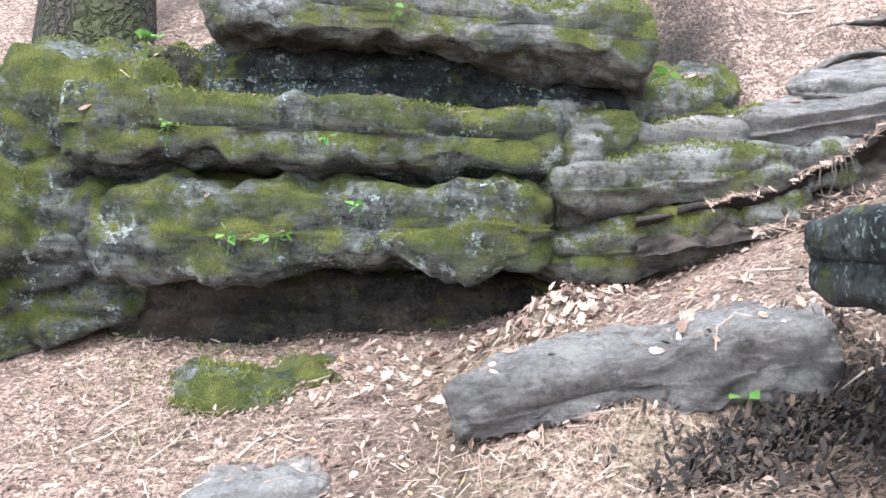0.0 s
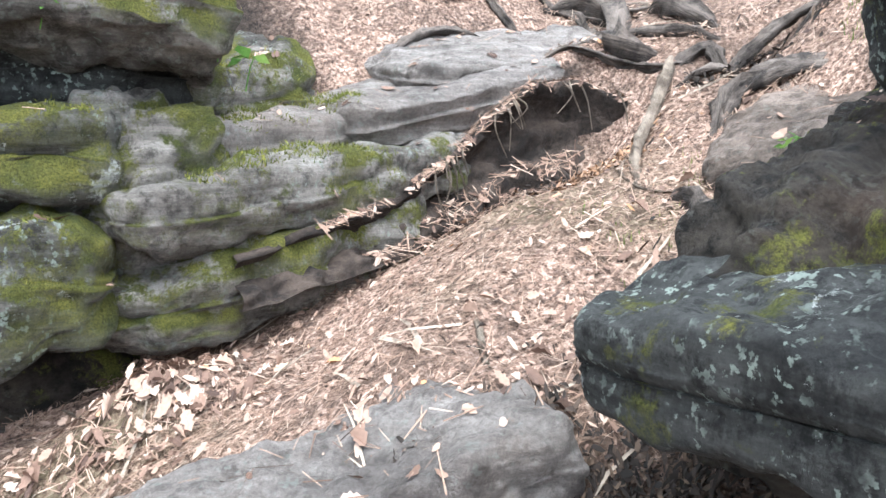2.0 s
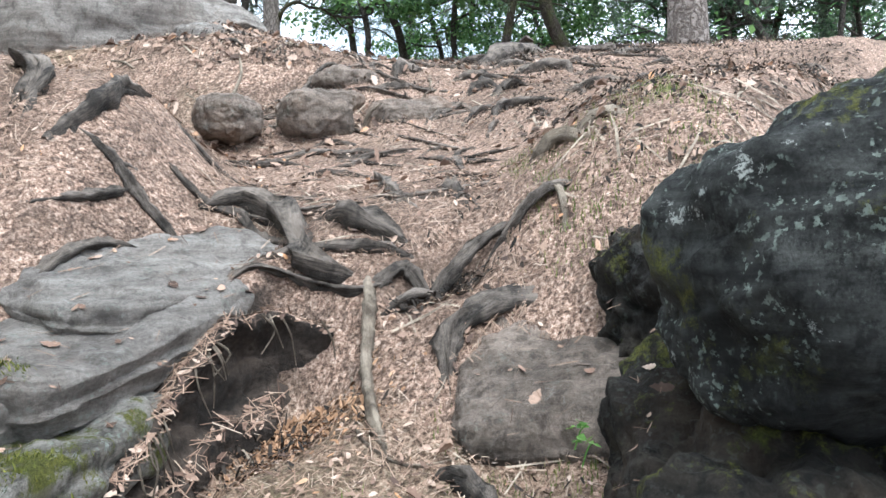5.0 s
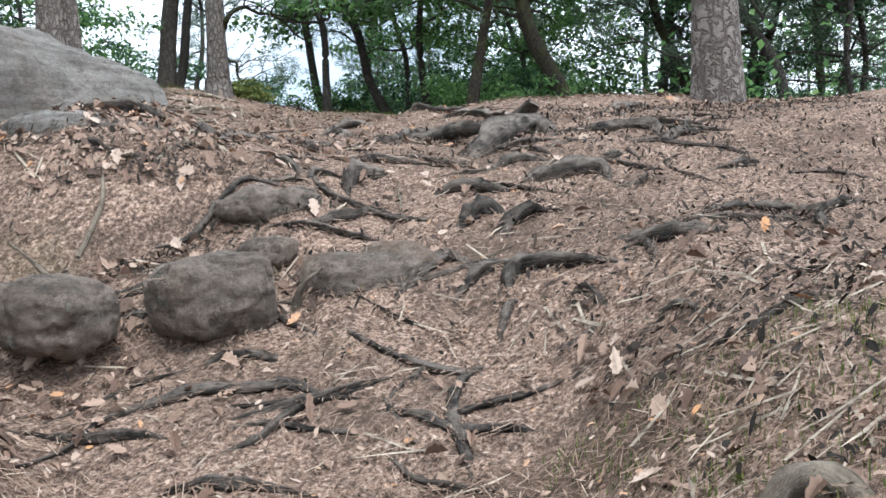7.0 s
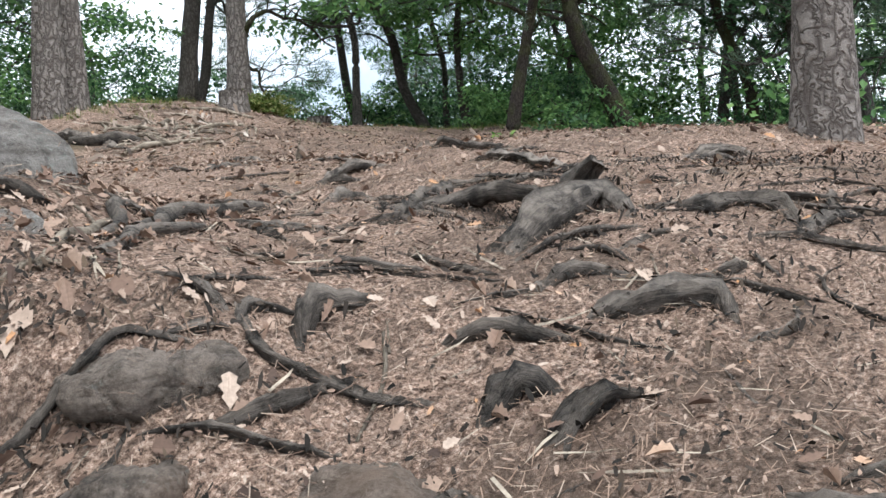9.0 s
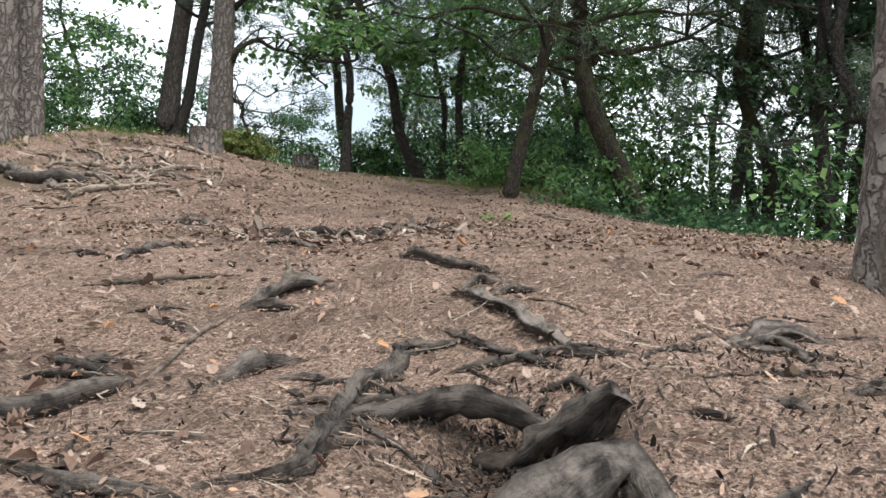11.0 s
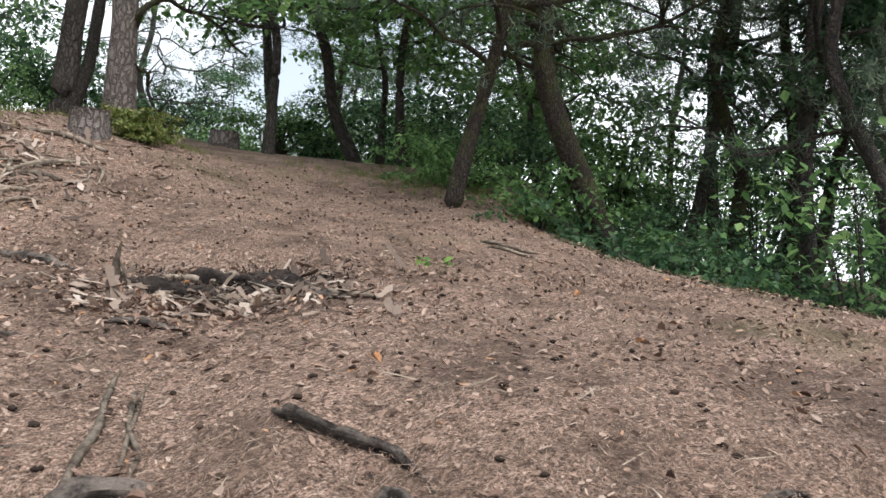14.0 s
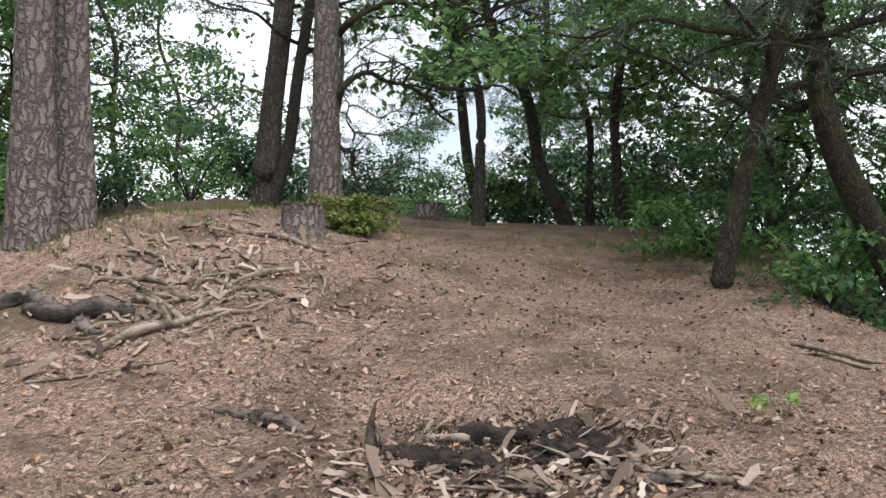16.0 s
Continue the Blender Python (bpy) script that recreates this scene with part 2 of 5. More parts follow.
GRASS = flake_material("grass_blade", ((0.0, (0.06, 0.10, 0.02)), (0.6, (0.16, 0.20, 0.05)), (1.0, (0.32, 0.30, 0.12))), 0.6, 0.3)
CONE = flake_material("pine_cone", ((0.0, (0.02, 0.014, 0.010)), (1.0, (0.07, 0.045, 0.03))), 0.8)


# ---- mesh helpers ----
def mesh_of(name, verts, faces, mat, smooth=True):
    me = bpy.data.meshes.new(name)
    me.from_pydata(verts if isinstance(verts, list) else verts.tolist(), [], faces if isinstance(faces, list) else faces.tolist())
    me.materials.append(mat)
    if smooth:
        me.polygons.foreach_set("use_smooth", [True] * len(me.polygons))
    me.update()
    return me


def part(name, me, parent, label=""):
    ob = new(name, me)
    ob.parent = parent
    return tagged(ob, label)


def frac(p, octaves=4):
    return noise.fractal(p, 0.9, 2.1, octaves)


def tube(pts, radii, sides=9, rough=0.15, seed=0, flat=1.0):
    """A bent, tapering, knotty limb through pts: verts and faces."""
    p = [Vector(q) for q in pts]
    fine, rad = [], []
    for i in range(len(p) - 1):
        a, b, c, d = p[max(i - 1, 0)], p[i], p[i + 1], p[min(i + 2, len(p) - 1)]
        k = max(3, min(10, int((c - b).length / max(0.6 * (radii[i] + radii[i + 1]), 0.02))))
        for j in range(k):
            t = j / k
            fine.append(0.5 * (2 * b + (c - a) * t + (2 * a - 5 * b + 4 * c - d) * t * t + (3 * b - a - 3 * c + d) * t ** 3))
            rad.append(radii[i] * (1 - t) + radii[i + 1] * t)
    fine.append(p[-1])
    rad.append(radii[-1])
    verts, faces = [], []
    for i, (q, r) in enumerate(zip(fine, rad)):
        way = (fine[min(i + 1, len(fine) - 1)] - fine[max(i - 1, 0)]).normalized()
        side = way.cross(Vector((0, 0, 1)))
        side = side.normalized() if side.length > 0.05 else Vector((1, 0, 0))
        up = side.cross(way)
        for k in range(sides):
            a = 2 * math.pi * k / sides
            rr = r * (1 + rough * 0.8 * noise.noise(Vector((math.cos(a) * 3.1, math.sin(a) * 3.1, seed * 3.3 + i * 0.07))) + rough * 1.2 * noise.noise(Vector((math.cos(a) * 1.3, math.sin(a) * 1.3, seed * 7.1))) + rough * noise.noise(Vector((math.cos(a) * 2 + seed, math.sin(a) * 2, i * 0.6))))
            verts.append(tuple(q + side * (rr * math.cos(a)) + up * (rr * flat * math.sin(a))))
    for i in range(len(fine) - 1):
        for k in range(sides):
            k2 = (k + 1) % sides
            faces.append([i * sides + k, i * sides + k2, (i + 1) * sides + k2, (i + 1) * sides + k])
    for base in (0, (len(fine) - 1) * sides):
        faces.append([base + k for k in range(sides)][:: -1 if base else 1])
    return verts, faces


def grow_uv(me, sides):
    """UVs in metres round and along a tube made of rings."""
    co = np.empty(len(me.vertices) * 3)
    me.vertices.foreach_get("co", co)
    mid = co.reshape(-1, sides, 3).mean(axis=1)
    run = np.concatenate([[0], np.cumsum(np.linalg.norm(np.diff(mid, axis=0), axis=1))])
    idx = np.empty(len(me.loops), dtype=np.int64)
    me.loops.foreach_get("vertex_index", idx)
    uv = np.stack([(idx % sides) / sides * 0.2, run[idx // sides]], 1)
    me.uv_layers.new(name="UVMap").data.foreach_set("uv", uv.astype(np.float32).ravel())
    return me


def join(pieces):
    verts, faces = [], []
    for v, f in pieces:
        n = len(verts)
        verts += v
        faces += [[i + n for i in q] for q in f]
    return verts, faces


def rock_mesh(name, half, mat, seed, power=4.0, lumps=0.12, beds=0.05, bed_size=0.09, grid=36, lean=0.0, waist=0.0, fine=0.008):
    """A weathered block: rounded box, broken by noise and by ledges along its bedding."""
    verts, faces, index = [], [], {}
    hx, hy, hz = half
    big = max(half)
    for axis in range(3):
        for sign in (-1, 1):
            ids = []
            for i in range(grid + 1):
                for j in range(grid + 1):
                    c = [0, 0, 0]
                    c[axis], c[(axis + 1) % 3], c[(axis + 2) % 3] = sign, 2 * i / grid - 1, 2 * j / grid - 1
                    key = tuple(round(v * grid) for v in c)
                    if key not in index:
                        q = Vector(c) / sum(abs(v) ** power for v in c) ** (1 / power)
                        w = Vector((q.x * hx, q.y * hy, q.z * hz))
                        o = Vector((seed * 3.7, seed * 1.9, seed * 5.3))
                        d = lumps * big * frac(w * (1.3 / big) + o, 4) + 0.25 * lumps * big * frac(w * (6 / big) + o, 3)
                        d -= 0.5 * lumps * big * max(0, 0.16 - abs(noise.noise(w * (2.1 / big) + o * 1.7))) / 0.16 * (0.6 + 0.4 * noise.noise(w * 3 + o))
                        d += fine * frac(w * 9 + o, 4)
                        bed = (w.z + 0.25 * bed_size * noise.noise(w * 2.5 / big + o)) / bed_size
                        saw = bed - math.floor(bed)
                        ledge = beds * big * (saw ** 2 - 0.4) * (0.5 + 0.9 * noise.noise(Vector((math.floor(bed) * 3.1 + seed, w.x * 2, w.y * 2))))
                        out = Vector((q.x / hx, q.y / hy, q.z / hz)).normalized()
                        w = w + out * d + Vector((out.x, out.y, 0)) * ledge
                        w.x += lean * w.z
                        w.y *= 1 - waist * math.exp(-(w.x / (0.3 * hx)) ** 2)
                        index[key] = len(verts)
                        verts.append(tuple(w))
                    ids.append(index[key])
            for i in range(grid):
                for j in range(grid):
                    a, b, c2, d2 = ids[i * (grid + 1) + j], ids[(i + 1) * (grid + 1) + j], ids[(i + 1) * (grid + 1) + j + 1], ids[i * (grid + 1) + j + 1]
                    faces.append([a, b, c2, d2] if sign > 0 else [a, d2, c2, b])
    return mesh_of(name, verts, faces, mat)


def rock(name, label, at, half, turn, mat, seed, group="", **shape):
    ob = new(name, rock_mesh(name, half, mat, seed, **shape))
    ob.matrix_world = pose(*at, *turn)
    return tagged(ob, label, "rock", group)

# ground shape: height of the soil at (x, y); s runs up the path, n to its left
PROFILE_S = (-40, -8, -3, -1, 0.22, 1.0, 1.3, 2.38, 3.0, 3.9, 5.1, 5.7, 6.45, 7.9, 8.9, 9.9, 11.5, 13, 16.2, 18.5, 23, 27, 34, 60, 300)
PROFILE_Z = (-9, -2.6, -0.9, -0.1, 0.36, 0.82, 0.98, 1.46, 1.78, 2.4, 2.74, 2.98, 3.3, 3.72, 4.05, 4.26, 4.43, 4.56, 4.93, 5.35, 5.85, 5.8, 4.5, -6, -40)


def sstep(v, a, b):
    k = np.clip((v - a) / (b - a), 0, 1)
    return k * k * (3 - 2 * k)


def bump(x, y, cx, cy, rx, ry, turn=0.0):
    c, q = math.cos(math.radians(turn)), math.sin(math.radians(turn))
    u, v = (x - cx) * c + (y - cy) * q, -(x - cx) * q + (y - cy) * c
    return np.exp(-(u / rx) ** 2 - (v / ry) ** 2)


def waves(x, y, size, seed):
    k = 2 * math.pi / size
    z = 0
    for i in range(5):
        a = seed * 1.7 + i * 2.39
        z = z + np.sin(k * (1 + 0.23 * i) * (x * math.cos(a) + y * math.sin(a)) + seed + 1.3 * i + 1.5 * np.sin(k * 0.6 * (x * math.sin(a + 1) - y * math.cos(a + 1))))
    return z / 5


def height(x, y):
    x, y = np.asarray(x, float), np.asarray(y, float)
    s, n = 0.87 * x + 0.49 * y, -0.49 * x + 0.87 * y
    level = 0.65 * np.minimum(x - 0.1, 0) * sstep(y, 0.6, 1.6) * (1 - sstep(-x, 3, 8))
    s = s - level
    z = (np.interp(s - 0.12, PROFILE_S, PROFILE_Z) + np.interp(s, PROFILE_S, PROFILE_Z) + np.interp(s + 0.12, PROFILE_S, PROFILE_Z)) / 3
    # banks of the hollow way
    z = z + 0.42 * sstep(n, 2.25, 2.75) * (1 - sstep(s, 4.2, 5.0)) * sstep(x, 0.9, 1.3)
    z = z + 0.30 * sstep(n, 2.3, 3.0) * sstep(s, 5.4, 6.2) * (1 - sstep(s, 7.0, 8.2))
    z = z + 0.40 * sstep(-n, -1.35, -0.5) * sstep(s, 2.6, 3.3) * (1 - sstep(s, 4.2, 6.5))
    # rock shelf and cliff on the uphill side of the gully
    soft = sstep(x, 0.15, 0.6)
    ramp_up = np.clip((y - 0.05 * np.sin(5 * x) - 3.52 + 0.22 * soft) / (0.2 + 1.4 * soft), 0, 1)
    cliff = ramp_up * ramp_up * (3 - 2 * ramp_up) * (1 - sstep(x, 0.95, 1.5))
    z = z + cliff * (0.75 + 0.25 * sstep(y, 3.4, 4.2))
    z = z + 1.2 * sstep(y, 3.4, 7.0) * (1 - sstep(x, 0.5, 3.5))
    # undercut soil bank at the head of the gully
    lip = 3.34 + 0.05 * (x - 1.3)
    z = z + 0.13 * sstep(y, lip + 0.04, lip + 0.10) * sstep(x, 1.2, 1.5) * (1 - sstep(x, 1.95, 2.2)) * (1 - sstep(y, lip + 0.2, lip + 0.7))
    z = z - 0.14 * bump(x, y, 1.86, 3.20, 0.24, 0.14) + 0.10 * bump(x, y, 2.15, 3.42, 0.3, 0.2)
    # ground drops away below the boulders
    z = z - 0.35 * sstep(x - 0.55 * (y - 1.6), 1.05, 1.7) * (1 - sstep(y, 1.7, 2.25))
    # leaf bank, burnt hollow, mound under the pines, shoulder on the valley side
    z = z + 0.12 * bump(x, y, 0.45, 3.02, 0.22, 0.12)
    z = z - 0.16 * bump(x, y, 6.15, 4.75, 0.35, 0.25)
    z = z - 0.10 * bump(x, y, 10.2, 8.4, 0.9, 0.5, 35) + 0.05 * bump(x, y, 10.9, 8.9, 0.9, 0.4, 35)
    z = z + 0.55 * bump(x, y, 12.6, 13.2, 2.6, 1.9, 40) + 0.45 * bump(x, y, 10.4, 14.0, 1.8, 1.5) + 0.45 * bump(x, y, 17, 19, 5, 4)
    edge = np.interp(s, (8, 10, 12, 13.25, 14.6, 15.4, 17, 19, 22, 30), (-5.0, -3.6, -2.5, -1.6, -0.55, -0.2, 0.45, 0.3, -0.3, -2))
    z = z - 1.5 * sstep(edge - n, 0, 3.5) * sstep(s, 8.5, 11.5) - 12 * sstep(edge - n, 6, 40)
    z = z + 0.08 * sstep(1.3 - n, 0, 0.7) * sstep(s, 5.6, 8.0) * (1 - sstep(s, 9.6, 12.0)) + 0.08 * sstep(s, 4.8, 6.2) * (1 - sstep(s, 7.4, 9.0))
    z = z - 0.09 * sstep(n, 1.4, 2.0) * sstep(s, 8.0, 9.0) * (1 - sstep(s, 13.0, 15.0)) + 0.07 * bump(x, y, 4.7, 5.4, 0.6, 0.5)
    z = z + 0.16 * bump(x, y, 2.62, 2.75, 0.45, 0.5) + 0.10 * bump(x, y, 1.0, 2.6, 0.9, 0.35, 20) + 0.10 * bump(x, y, 1.62, 2.25, 0.3, 0.22, 24) + 0.2 * bump(x, y, 4.3, 5.1, 0.45, 0.45)
    z = z - 0.14 * sstep(s, 7.0, 8.8) - 0.11 * bump(x, y, 0.72, 2.10, 0.45, 0.14, 8)
    z = z - 0.20 * bump(x, y, 9.3, 3.5, 1.1, 0.7) - 0.10 * bump(x, y, 2.40, 2.98, 0.12, 0.09) - 0.07 * bump(x, y, 2.28, 3.08, 0.08, 0.07)
    z = z - 0.20 * bump(x, y, 1.10, 3.78, 0.48, 0.30) - 0.10 * bump(x, y, 1.95, 3.72, 0.32, 0.18) - 0.08 * bump(x, y, 3.85, 4.98, 0.40, 0.10, -28)
    z = z - 0.13 * bump(x, y, 1.80, 3.34, 0.28, 0.13) - 0.08 * bump(x, y, 1.45, 3.24, 0.25, 0.08)
    # small unevenness
    z = z + 0.03 * waves(x, y, 1.3, 1.0) + 0.012 * waves(x, y, 0.42, 2.0) + 0.10 * waves(x, y, 6.5, 3.0) * sstep(s, 12, 18)
    return z
# end of ground shape


# ---- ground ----
def spread(lo, hi, step, far, grow):
    inner = list(np.arange(lo, hi, step))
    a, b, d = inner[0], inner[-1], step
    left, right = [], []
    while b < far:
        d *= grow
        a, b = a - d, b + d
        left.append(a)
        right.append(b)
    return np.array(left[::-1] + inner + right)


gx, gy = spread(-1.4, 8.6, 0.03, 420, 1.09), spread(1.2, 7.4, 0.03, 420, 1.09)
GX, GY = np.meshgrid(gx, gy, indexing="ij")
GZ = height(GX, GY)
near = (1 - sstep(np.hypot(GX - 4, GY - 4), 6, 12))
GZ = GZ + near * (0.008 * waves(GX, GY, 0.13, 5.0) + 0.006 * waves(GX, GY, 0.06, 9.0))
nx, ny = len(gx), len(gy)
ids = np.arange(nx * ny).reshape(nx, ny)
quads = np.stack([ids[:-1, :-1], ids[1:, :-1], ids[1:, 1:], ids[:-1, 1:]], -1).reshape(-1, 4)
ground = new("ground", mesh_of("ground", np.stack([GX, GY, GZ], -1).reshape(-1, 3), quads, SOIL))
tagged(ground, "reddish brown forest floor of trodden pine needles and leaf litter", "ground", kind="structure")


def floor_z(x, y):
    return float(height(x, y))


# ---- rock outcrop beside the gully ----
OUT = "bedded rocks of the outcrop"
rock("rock_slab", "overhanging grey sandstone slab with moss on its lower edge", (-0.02, 3.82, 2.25), (0.82, 0.58, 0.125), (-4, 4, -4), PARTMOSS, 1, OUT, power=8, lumps=0.09, beds=0.04, grid=60, fine=0.028)
rock("rock_slab", "long moss-covered sandstone block with white lichen patches", (-0.42, 3.61, 1.83), (0.90, 0.46, 0.145), (-4, 0, 0), MOSSY, 2, OUT, power=10, lumps=0.07, beds=0.05, bed_size=0.14, grid=60, fine=0.028)
rock("rock_slab", "lower mossy sandstone block in shade, dark underside", (-0.36, 3.60, 1.54), (0.84, 0.46, 0.165), (3, -3, -3), MOSSY, 3, OUT, power=9, lumps=0.09, beds=0.04, bed_size=0.2, grid=60, fine=0.028)
# the near-black colour stands in for the shade under the blocks
rock("rock_slab", "sandstone footing under mossy blocks, their shade in its dark colour", (-0.30, 3.78, 1.20), (0.95, 0.45, 0.19), (0, 0, -2), SHADEDSOIL, 4, OUT, power=5, lumps=0.1)
rock("rock_slab", "rounded sandstone tier with a mossy front above the gully", (0.96, 3.44, 1.785), (0.60, 0.25, 0.10), (4, -7, 13), PARTMOSS, 5, OUT, power=5, lumps=0.07, beds=0.05, bed_size=0.16, grid=60, fine=0.018)
rock("rock_slab", "thin worn sandstone tier with a flat pale top", (1.14, 3.71, 1.965), (0.68, 0.27, 0.06), (9, -6, 9), ROCK, 45, OUT, power=6, lumps=0.05, beds=0.03, bed_size=0.06, grid=60, fine=0.010)
rock("rock_slab", "low mossy sandstone ledge above the gully floor", (0.85, 3.48, 1.57), (0.50, 0.32, 0.13), (4, -12, 8), PARTMOSS, 6, OUT, power=4, lumps=0.12, beds=0.06)
rock("rock_slab", "smooth pale sandstone slab between roots", (1.90, 3.78, 2.22), (0.52, 0.28, 0.09), (12, -9, 6), ROCK, 7, OUT, power=4, lumps=0.08, beds=0.05, bed_size=0.06)
rock("rock_slab", "thin bedded sandstone ledges below a pale slab", (1.62, 3.66, 2.07), (0.52, 0.25, 0.085), (8, -12, 8), ROCK, 8, OUT, power=5, lumps=0.05, beds=0.09, bed_size=0.05)
rock("rock_slab", "rough dark rock with soil and moss below a tree", (-1.35, 3.95, 1.75), (0.55, 0.6, 0.45), (0, 8, 10), MOSSY, 9, OUT, power=3, lumps=0.2)
# filling of the cavity; its dark colour carries the overhang's shade
rock("rock_slab", "recessed sandstone layer, shade of the overhang in its dark colour", (-0.1, 3.98, 2.08), (0.9, 0.5, 0.16), (0, 0, -3), SHADEDROCK, 24, OUT, power=5, lumps=0.1)
rock("rock_slab", "crumbling mossy rock end where the blocks meet the shelf", (0.52, 3.55, 1.75), (0.22, 0.32, 0.26), (0, 5, 12), PARTMOSS, 25, OUT, power=3.5, lumps=0.2)
rock("rock_slab", "low dark mossy rocks at the end of the outcrop", (-1.72, 3.68, 1.32), (0.72, 0.55, 0.44), (0, -6, 8), MOSSY, 30, OUT, power=3.5, lumps=0.2)
rock("rock_slab", "mossy rocky step between shelf and overhang", (0.74, 3.98, 2.05), (0.46, 0.38, 0.17), (8, -8, 5), PARTMOSS, 31, OUT, power=4, lumps=0.15)
rock("rock_slab", "dark rooty soil and rock between tree and overhang", (-0.90, 3.98, 2.06), (0.55, 0.36, 0.16), (4, 6, -6), SHADEDSOIL, 46, OUT, power=3, lumps=0.2, fine=0.03, grid=50)
rock("moss_mound", "low mossy mound at the foot of the outcrop", (-0.52, 3.02, 1.00), (0.28, 0.30, 0.07), (4, -6, 20), MOSSY, 32, power=2.4, lumps=0.2, fine=0.02)
rock("boulder", "large flat dark boulder with pale lichen spots overhanging the path", (1.43, 1.44, 1.615), (0.60, 0.64, 0.10), (-1, -6, 1), SHADEDROCK, 11, power=9, lumps=0.035, beds=0.02, bed_size=0.035, grid=64, fine=0.022)
rock("boulder", "huge dark overhanging boulder with green lichen and mossy crest", (2.10, 1.44, 2.30), (0.68, 0.74, 0.34), (-17, 3, -4), SHADEDROCK, 12, power=3.0, lumps=0.10, beds=0.025, grid=60, fine=0.02)
rock("rock_slab", "grey bedded rock face sloping down to the path", (2.18, 2.56, 1.83), (0.33, 0.27, 0.17), (-4, -24, 25), BROWNROCK, 13, OUT, power=5, lumps=0.10, beds=0.05, bed_size=0.05, fine=0.010, grid=40)
# dark soil wall; the boulder's deep shade is part of its colour
rock("rock_slab", "wall of dark mossy soil and rock, deep shade in its colour", (1.74, 1.76, 1.68), (0.62, 0.50, 0.28), (0, -22, 18), SHADEDSOIL, 14, OUT, power=3.5, lumps=0.14, beds=0.03, fine=0.035, grid=60)
rock("rock_slab", "dark crumbling soil and rock under the huge boulder", (2.50, 2.24, 2.10), (0.36, 0.30, 0.22), (-4, -12, 20), SHADEDSOIL, 47, OUT, power=3, lumps=0.18, fine=0.03, grid=44)
rock("stepping_stone", "long worn grey stone slab lying across the path", (0.60, 2.42, 1.215), (0.47, 0.20, 0.09), (4, -15, -9), ROCK, 15, power=8, lumps=0.10, beds=0.02, bed_size=0.06, waist=0.25, grid=60, fine=0.028)
rock("stone", "flat pale stone flush with the leaf-strewn path", (-0.35, 2.36, 0.86), (0.20, 0.16, 0.07), (0, -10, 10), ROCK, 16, power=3, lumps=0.1)


def gully_bank():
    """Concave face of bare soil below an overhanging lip of matted needles."""
    us = (0.0, 0.18, 0.36, 0.52, 0.68, 0.80, 0.91, 1.0)
    lip = ((0.70, 0.95, 1.20, 1.42, 1.60, 1.78, 1.94, 2.05), (3.11, 3.15, 3.22, 3.29, 3.34, 3.36, 3.32, 3.21), (1.61, 1.68, 1.75, 1.86, 1.99, 2.10, 2.11, 2.06))
    deep = (0.06, 0.08, 0.10, 0.15, 0.22, 0.29, 0.28, 0.22)
    verts, faces, n, m = [], [], 70, 30
    for i in range(n + 1):
        u = i / n
        x, y, z = (float(np.interp(u, us, c)) for c in lip)
        d = float(np.interp(u, us, deep))
        wob = 0.012 * noise.noise(Vector((u * 14, 1.7, 0))) + 0.02 * noise.noise(Vector((u * 5, 4.2, 0)))
        for j in range(m + 1):
            v = j / m
            if v < 0.3:
                k = v / 0.3
                p = Vector((x, y + 0.22 * (1 - k) + wob, z + 0.012 - 0.05 * (1 - k) + wob))
            else:
                k = (v - 0.3) / 0.7
                p = Vector((x, y + wob + 0.055 * math.sin(min(1.0, 1.25 * k) * math.pi) - 0.05 * k * k, z + wob - 0.012 - (d + 0.05) * k))
            rough = 0.035 if v >= 0.3 else 0.012
            p = p + Vector((0.3, -1, 0.5)) * rough * frac(p * 14, 4)
            verts.append(tuple(p))
    for i in range(n):
        for j in range(m):
            a = i * (m + 1) + j
            faces.append([a, a + 1, a + m + 2, a + m + 1])
    ob = new("soil_bank", mesh_of("soil_bank", verts, faces, HUMUS))
    tagged(ob, "undercut bank of dark bare soil with hanging rootlets", "soil bank")
    g = random.Random(77)
    for i in range(16):
        u = g.uniform(0.45, 0.98)
        x, y, z = (float(np.interp(u, us, c)) for c in lip)
        d = g.uniform(0.07, 0.16)
        pts = [(x, y - 0.005, z), (x + g.uniform(-0.02, 0.02), y - 0.035, z - 0.4 * d), (x + g.uniform(-0.04, 0.04), y - 0.03, z - d)]
        part("rootlet", grow_uv(mesh_of("rootlet", *tube(pts, [0.0035, 0.003, 0.0015], 5, 0.2, i), DEADWOOD), 5), ob, "thin pale rootlet")
    return ob


gully_bank()
STONES = "stones set in the slope"
rock("stone", "rounded brown-grey sandstone with bedding cracks in the path", (3.66, 4.53, 2.98), (0.195, 0.16, 0.135), (0, -6, -30), BROWNROCK, 17, STONES, power=3.2, lumps=0.10, beds=0.03, bed_size=0.13, fine=0.005)
rock("stone", "broad flat-topped sandstone with worn bedding lines", (4.22, 4.32, 2.98), (0.29, 0.22, 0.13), (0, -4, -32), BROWNROCK, 18, STONES, power=3.2, lumps=0.10, fine=0.005, beds=0.03, bed_size=0.09)
rock("stone", "rounded grey sandstone half buried in litter", (3.30, 4.80, 2.96), (0.17, 0.16, 0.12), (0, 0, 10), BROWNROCK, 19, STONES, power=2.8, lumps=0.12, beds=0.02, fine=0.005)
rock("stone", "small flat stone with dark hollow beneath it", (4.25, 4.78, 3.28), (0.20, 0.14, 0.06), (0, 0, -30), BROWNROCK, 20, STONES, power=3.4, lumps=0.12)
rock("boulder", "smooth weathered sandstone dome rising from the slope", (4.35, 6.75, 3.72), (1.0, 0.75, 0.55), (4, 8, -20), ROCK, 21, power=3, lumps=0.08, beds=0.02)
